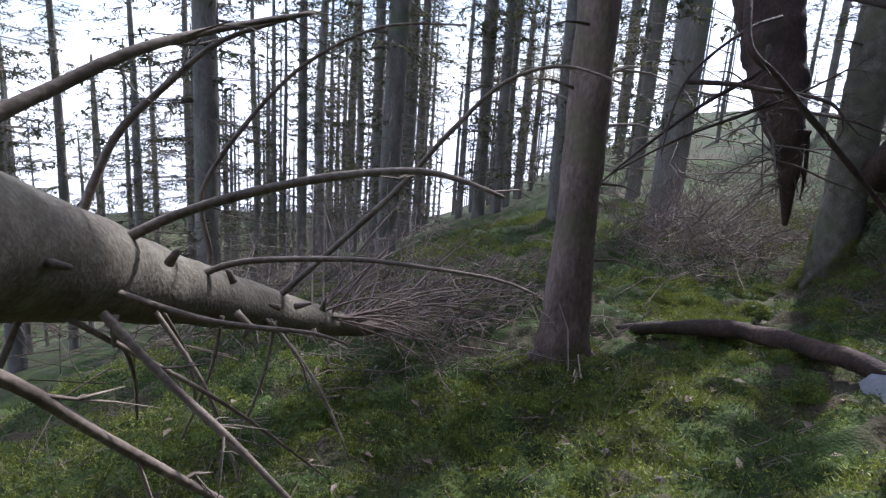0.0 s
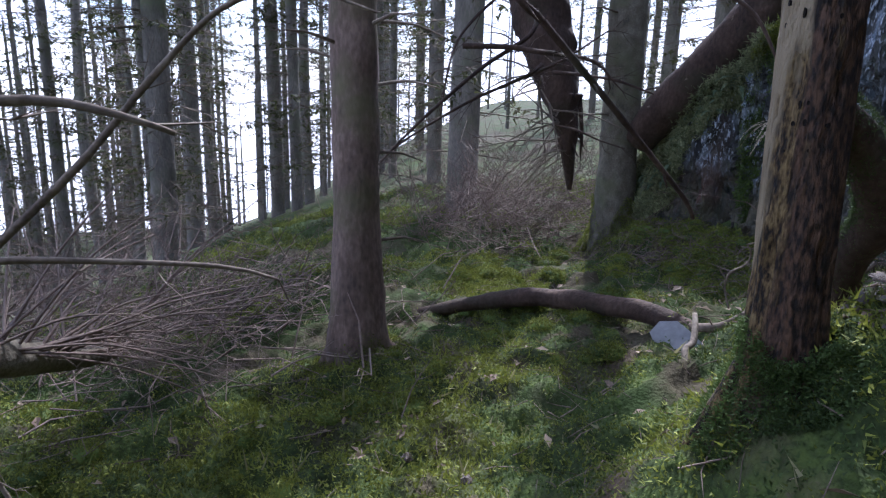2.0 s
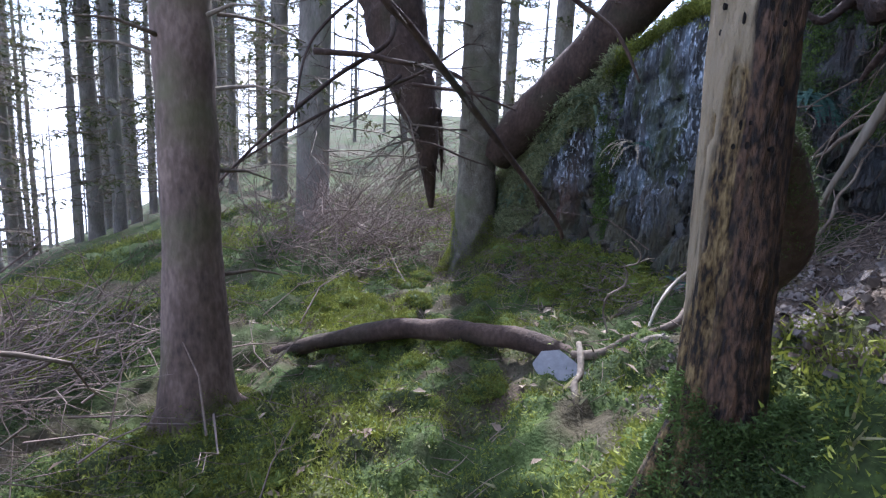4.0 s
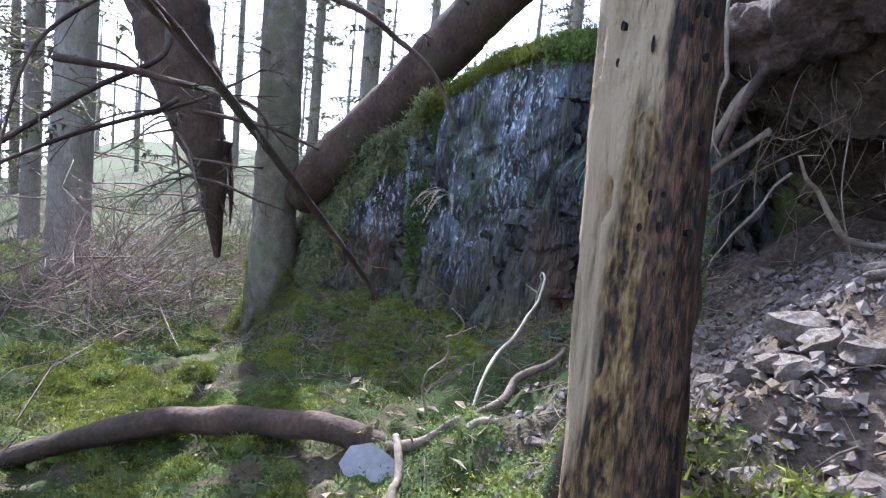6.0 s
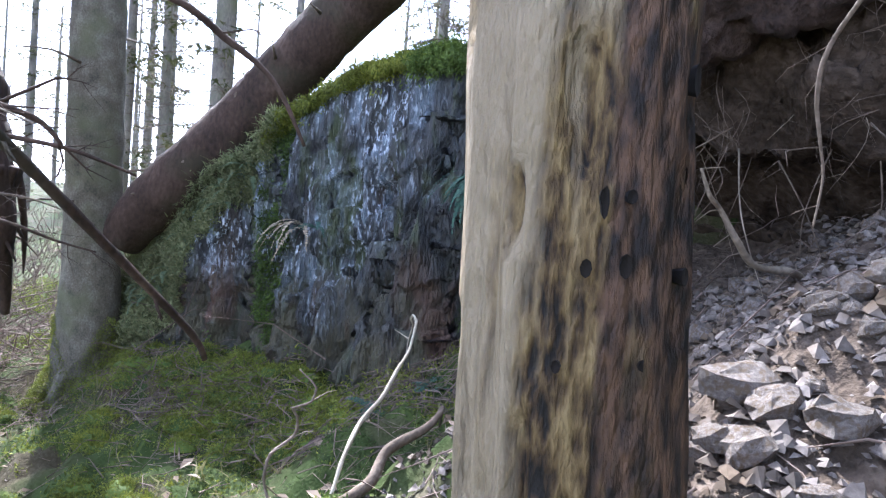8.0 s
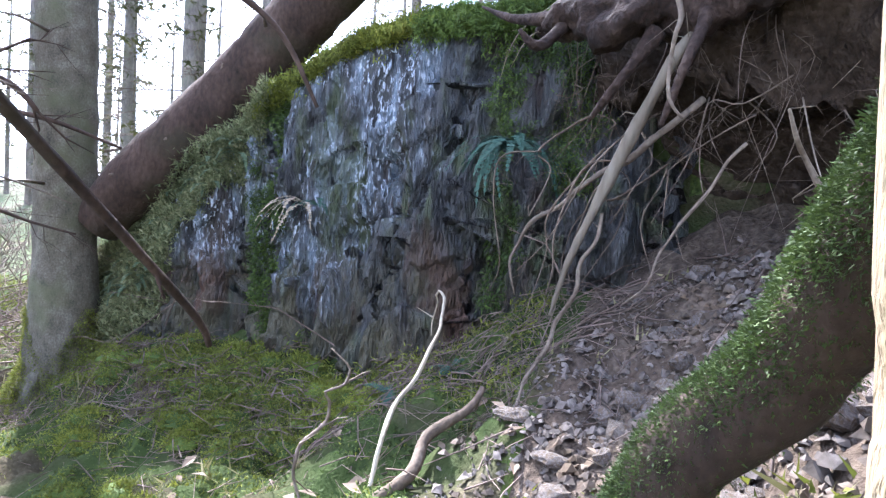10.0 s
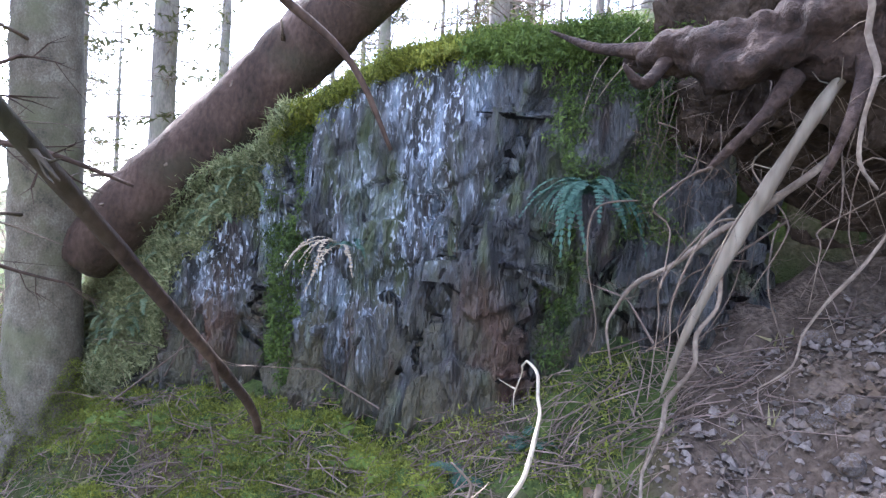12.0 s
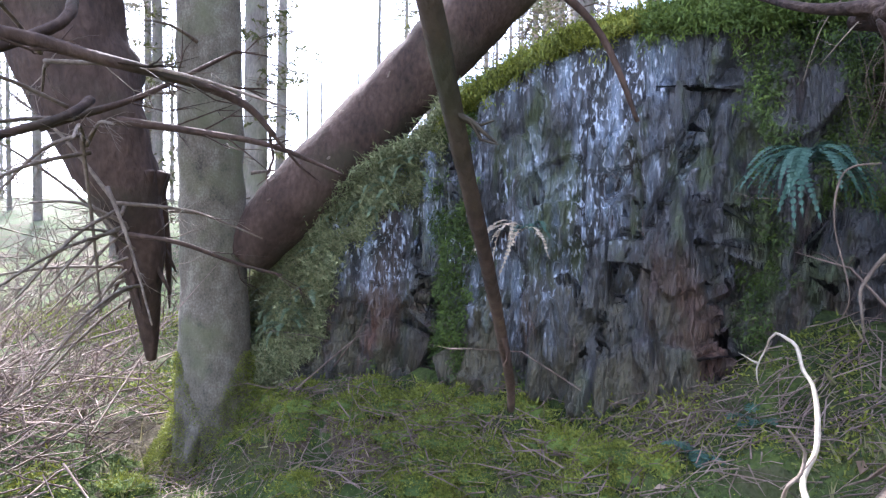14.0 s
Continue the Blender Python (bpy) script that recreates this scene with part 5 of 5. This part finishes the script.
rng = random.Random(71)
for k in range(12):
    a = Vector((rng.uniform(3.25, 3.7), rng.uniform(1.35, 2.35), rng.uniform(1.35, 1.8)))
    m = a + Vector((rng.uniform(-0.25, 0.05), rng.uniform(-0.05, 0.25), rng.uniform(-0.3, -0.1)))
    e = m + Vector((rng.uniform(-0.2, 0.1), rng.uniform(-0.1, 0.25), rng.uniform(-0.35, -0.1)))
    e.z = max(e.z, float(height(e.x, e.y)) + 0.01)
    r = rng.uniform(0.002, 0.005)
    loose_root("dangling_root", "thin crooked root dangling from the overturned earth", [a, m, e], [r, r * 0.9, r * 0.4], M_ROOT_DARK, 100 + k, 12, 0.12, 0.3)["group"] = "roots under the root plate"


def stone_shape(rng, seg=9, rings=6, sharp=0.3, flat=0.7):
    s = Shape()
    off = Vector((rng.uniform(0, 99), rng.uniform(0, 99), 0))
    ax = (rng.uniform(0.7, 1.3), rng.uniform(0.6, 1.1), flat * rng.uniform(0.6, 1.1))
    s.v.append((0, 0, -ax[2]))
    for i in range(1, rings):
        t = math.pi * i / rings
        for k in range(seg):
            a = 2 * math.pi * k / seg
            d = Vector((math.sin(t) * math.cos(a), math.sin(t) * math.sin(a), -math.cos(t)))
            r = 1 + sharp * noise.cell(d * 1.7 + off) * 0.6 + sharp * noise.noise(d * 1.5 + off) + 0.12 * noise.noise(d * 4 + off)
            s.v.append((d.x * ax[0] * r, d.y * ax[1] * r, d.z * ax[2] * r))
    s.v.append((0, 0, ax[2]))
    last = len(s.v) - 1
    for k in range(seg):
        s.f.append((0, 1 + (k + 1) % seg, 1 + k))
        for i in range(rings - 2):
            a, b = 1 + i * seg + k, 1 + i * seg + (k + 1) % seg
            s.f.append((a, b, b + seg, a + seg))
        s.f.append((last, last - seg + k, last - seg + (k + 1) % seg))
    return s


def rubble():
    rng = random.Random(44)
    meshes = [stone_shape(rng).mesh("stone", M_STONE, False) for _ in range(12)]
    bank = thing("rubble_bank", "bank of broken pale stones and earth", "rubble")

    def put(me, x, y, r, lift=0.2, parent=bank):
        ob = new("stone", me)
        ob.parent = parent
        ob.matrix_basis = Matrix.LocRotScale(on_ground(x, y, r * lift), Euler((rng.uniform(-0.5, 0.5), rng.uniform(-0.5, 0.5), rng.uniform(0, 6.28))), (r, r, r))

    count = 0
    while count < 290:
        x, y = rng.uniform(1.9, 3.7), rng.uniform(-0.2, 2.3)
        if (x - 2.75) ** 2 / 0.85 + (y - 0.95) ** 2 / 1.5 > 1 + rng.uniform(-0.4, 0.2):
            continue
        if math.hypot(x - 1.6, y - 1.5) < 0.3:
            continue
        put(rng.choice(meshes), x, y, rng.choice((0.014, 0.018, 0.022, 0.027, 0.034, 0.048)) * rng.uniform(0.8, 1.25))
        count += 1
    # gravel and crumbs between them
    s = Shape()
    for _ in range(26000):
        x, y = rng.uniform(1.7, 3.85), rng.uniform(-0.8, 2.5)
        if (x - 2.8) ** 2 / 1.1 + (y - 0.9) ** 2 / 1.9 > 1 + rng.uniform(-0.4, 0.3):
            continue
        r = rng.choice((0.005, 0.007, 0.009, 0.012, 0.018)) * rng.uniform(0.7, 1.3)
        c, a = on_ground(x, y, r * 0.5), rng.uniform(0, 6)
        u, w = Vector((math.cos(a), math.sin(a), rng.uniform(-0.4, 0.4))) * r, Vector((-math.sin(a), math.cos(a), rng.uniform(-0.4, 0.4))) * r * rng.uniform(0.6, 1)
        h = Vector((rng.uniform(-0.3, 0.3), rng.uniform(-0.3, 0.3), 1)) * r * rng.uniform(0.5, 1.1)
        e = u * rng.uniform(0.2, 0.7) + w * rng.uniform(-0.5, 0.5)
        s.add([c - u, c + w, c + u, c - w, c + h + e, c + h * rng.uniform(0.5, 1) - e * rng.uniform(0.5, 1)], [(0, 3, 5), (3, 4, 5), (3, 2, 4), (2, 1, 4), (1, 5, 4), (1, 0, 5)])
    tagged(part("gravel", s, M_STONE, bank, smooth=False), kind="stuff")
    # stones that stand out
    for lab, x, y, r, lift in (("large pale broken stone at the foot of the bank", 1.98, 1.24, 0.08, 0.15), ("large pale broken stone at the foot of the bank", 1.98, 1.0, 0.1, 0.1), ("pale flat stone on the bank", 2.35, 1.42, 0.09, 0.25),
                               ("pale flat stone on the bank", 2.4, 0.95, 0.07, 0.3), ("yellowish stone lodged in earth", 3.62, 1.72, 0.06, 0.4), ("grey stone on the bank", 2.0, 1.42, 0.055, 0.3), ("pale stone by the dead stump", 1.85, 1.15, 0.07, 0.3), ("pale broken stone half sunk in rubble", 2.22, 1.28, 0.065, 0.35), ("pale broken stone half sunk in rubble", 2.12, 1.12, 0.075, 0.35),
                               ("grey flat stone on the bank", 2.46, 1.17, 0.08, 0.4), ("pale broken stone half sunk in rubble", 2.25, 1.45, 0.055, 0.35), ("pale broken stone half sunk in rubble", 2.32, 1.08, 0.05, 0.4),
                               ("grey flat stone on the bank", 2.62, 2.0, 0.07, 0.3), ("pale flat stone on the bank", 2.5, 1.85, 0.06, 0.3)):
        ob = new("boulder", rng.choice(meshes))
        ob.matrix_basis = Matrix.LocRotScale(on_ground(x, y, r * lift), Euler((rng.uniform(-0.3, 0.3), rng.uniform(-0.3, 0.3), rng.uniform(0, 6.28))), (r * 0.85, r * 0.8, r * 0.7))
        tagged(ob, lab, "stone")
    for x, y, r in ((0.85, 2.45, 0.03), (1.0, 2.2, 0.035), (0.72, 2.0, 0.03), (0.45, 1.9, 0.025), (1.35, 2.9, 0.02), (2.9, 2.2, 0.05), (2.75, 2.05, 0.045), (3.0, 1.95, 0.05), (2.6, 2.2, 0.035)):
        ob = new("floor_stone", rng.choice(meshes))
        ob.matrix_basis = Matrix.LocRotScale(on_ground(x, y, r * 0.3), Euler((0, 0, rng.uniform(0, 6.28))), (r, r, r * 0.8))
        tagged(ob, "small grey stone half sunk in moss", "stone")
    s = Shape()
    pts = [(-0.13, -0.01), (-0.1, 0.06), (-0.02, 0.085), (0.05, 0.05), (0.13, 0.0), (0.11, -0.045), (0.0, -0.06), (-0.1, -0.05)]
    s.v = [(x, y, 0.012 + 0.008 * math.sin(9 * x)) for x, y in pts] + [(x * 0.95, y * 0.95, -0.012) for x, y in pts]
    s.f = [tuple(range(7, -1, -1))[::-1], tuple(range(15, 7, -1))] + [(i, (i + 1) % 8, 8 + (i + 1) % 8, 8 + i)[::-1] for i in range(8)]
    ob = part("slate_slab", s, M_SLATE, smooth=False)
    ob.matrix_basis = pose(2.3, 2.72, 0.26, 52, 6, -48)
    tagged(ob, "pale grey flat slab of slate leaning on the earth", "stone")


rubble()


# ---------- ferns ----------
def frond(length, droop, width, pairs, rng, ragged=0.0):
    s = Shape()
    line = []
    for i in range(pairs + 1):
        q = i / pairs
        line.append(Vector((length * q * (1 - 0.18 * droop * q), 0, length * (0.55 * q - droop * q * q))))
    for i in range(pairs):
        a, b = line[i], line[i + 1]
        w = 0.003 * (1 - i / pairs) + 0.001
        s.add([a + Vector((0, -w, 0)), a + Vector((0, w, 0)), b + Vector((0, w * 0.8, 0)), b + Vector((0, -w * 0.8, 0))], [(0, 1, 2, 3)])
        if i < 2:
            continue
        q = i / pairs
        ln = width * math.sin(math.pi * min(1, 0.12 + 0.9 * q) ** 0.8) + 0.006
        for sd in (-1, 1):
            if rng.random() < ragged:
                continue
            d = Vector((0.35, sd, rng.uniform(-0.25, 0.05))).normalized() * ln
            u = (b - a) * 0.42
            s.add([a - u * 0.6, a + u, a + d * 0.6 + u * 0.9, a + d, a + d * 0.55 - u * 0.7], [(0, 1, 2, 3, 4)] if sd < 0 else [(4, 3, 2, 1, 0)])
    return s


def fern(label, place, count, length, mat, seed, facing, spread, droop=0.95, width=0.035, ragged=0.0, tilt=0.0):
    rng = random.Random(seed)
    root = thing("fern", label, "fern")
    root.location = place
    for k in range(count):
        f = part("frond", frond(length * rng.uniform(0.65, 1.15), droop * rng.uniform(0.7, 1.25), width * rng.uniform(0.8, 1.2), 22, rng, ragged), mat, root, smooth=False)
        f.matrix_basis = pose(rng.uniform(-0.02, 0.02), rng.uniform(-0.02, 0.02), rng.uniform(-0.02, 0.02), rng.uniform(-20, 20), rng.uniform(-15, 15) + tilt, facing + rng.uniform(-spread, spread))
    return root


fern("dark green hard fern hanging from a ledge of the rock", (3.68, 2.5, 1.58), 46, 0.3, M_FERN, 1, 190, 105, 1.1, 0.016)
fern("withered fern with pale drooping fronds on the rock", (3.72, 3.6, 1.3), 9, 0.27, M_FERN_DEAD, 2, 165, 60, 0.85, 0.012, 0.3)
fern("small green fern among withered fronds on the rock", (3.74, 3.55, 1.3), 7, 0.14, M_FERN, 12, 180, 80, 0.9, 0.016)
rng = random.Random(9)
for k in range(34):
    y = rng.uniform(4.1, 5.5)
    q = rng.uniform(0.82 - 0.5 * max(0.0, y - 4.5), 1.0)
    x, z = rock_x(y, q) - 0.03, rock_foot(y) + (face_top(y) - rock_foot(y)) * q
    fern("small green fern on the mossy slope of the rock", Vector((x, y, z)), 7, rng.uniform(0.16, 0.27), M_FERN_PALE, 30 + k, 180, 160, 0.8, 0.02)
fern("small green fern at the foot of the rock", on_ground(3.55, 2.65, 0.02), 9, 0.16, M_FERN, 80, 180, 170, 0.6, 0.03)
fern("small green fern at the foot of the rock", on_ground(3.35, 2.85, 0.02), 9, 0.13, M_FERN, 81, 180, 170, 0.6, 0.03)
fern("grey-green grass-like tussock on the floor", on_ground(-0.2, 1.75, 0.0), 20, 0.22, M_FERN, 82, 0, 180, 0.5, 0.004)
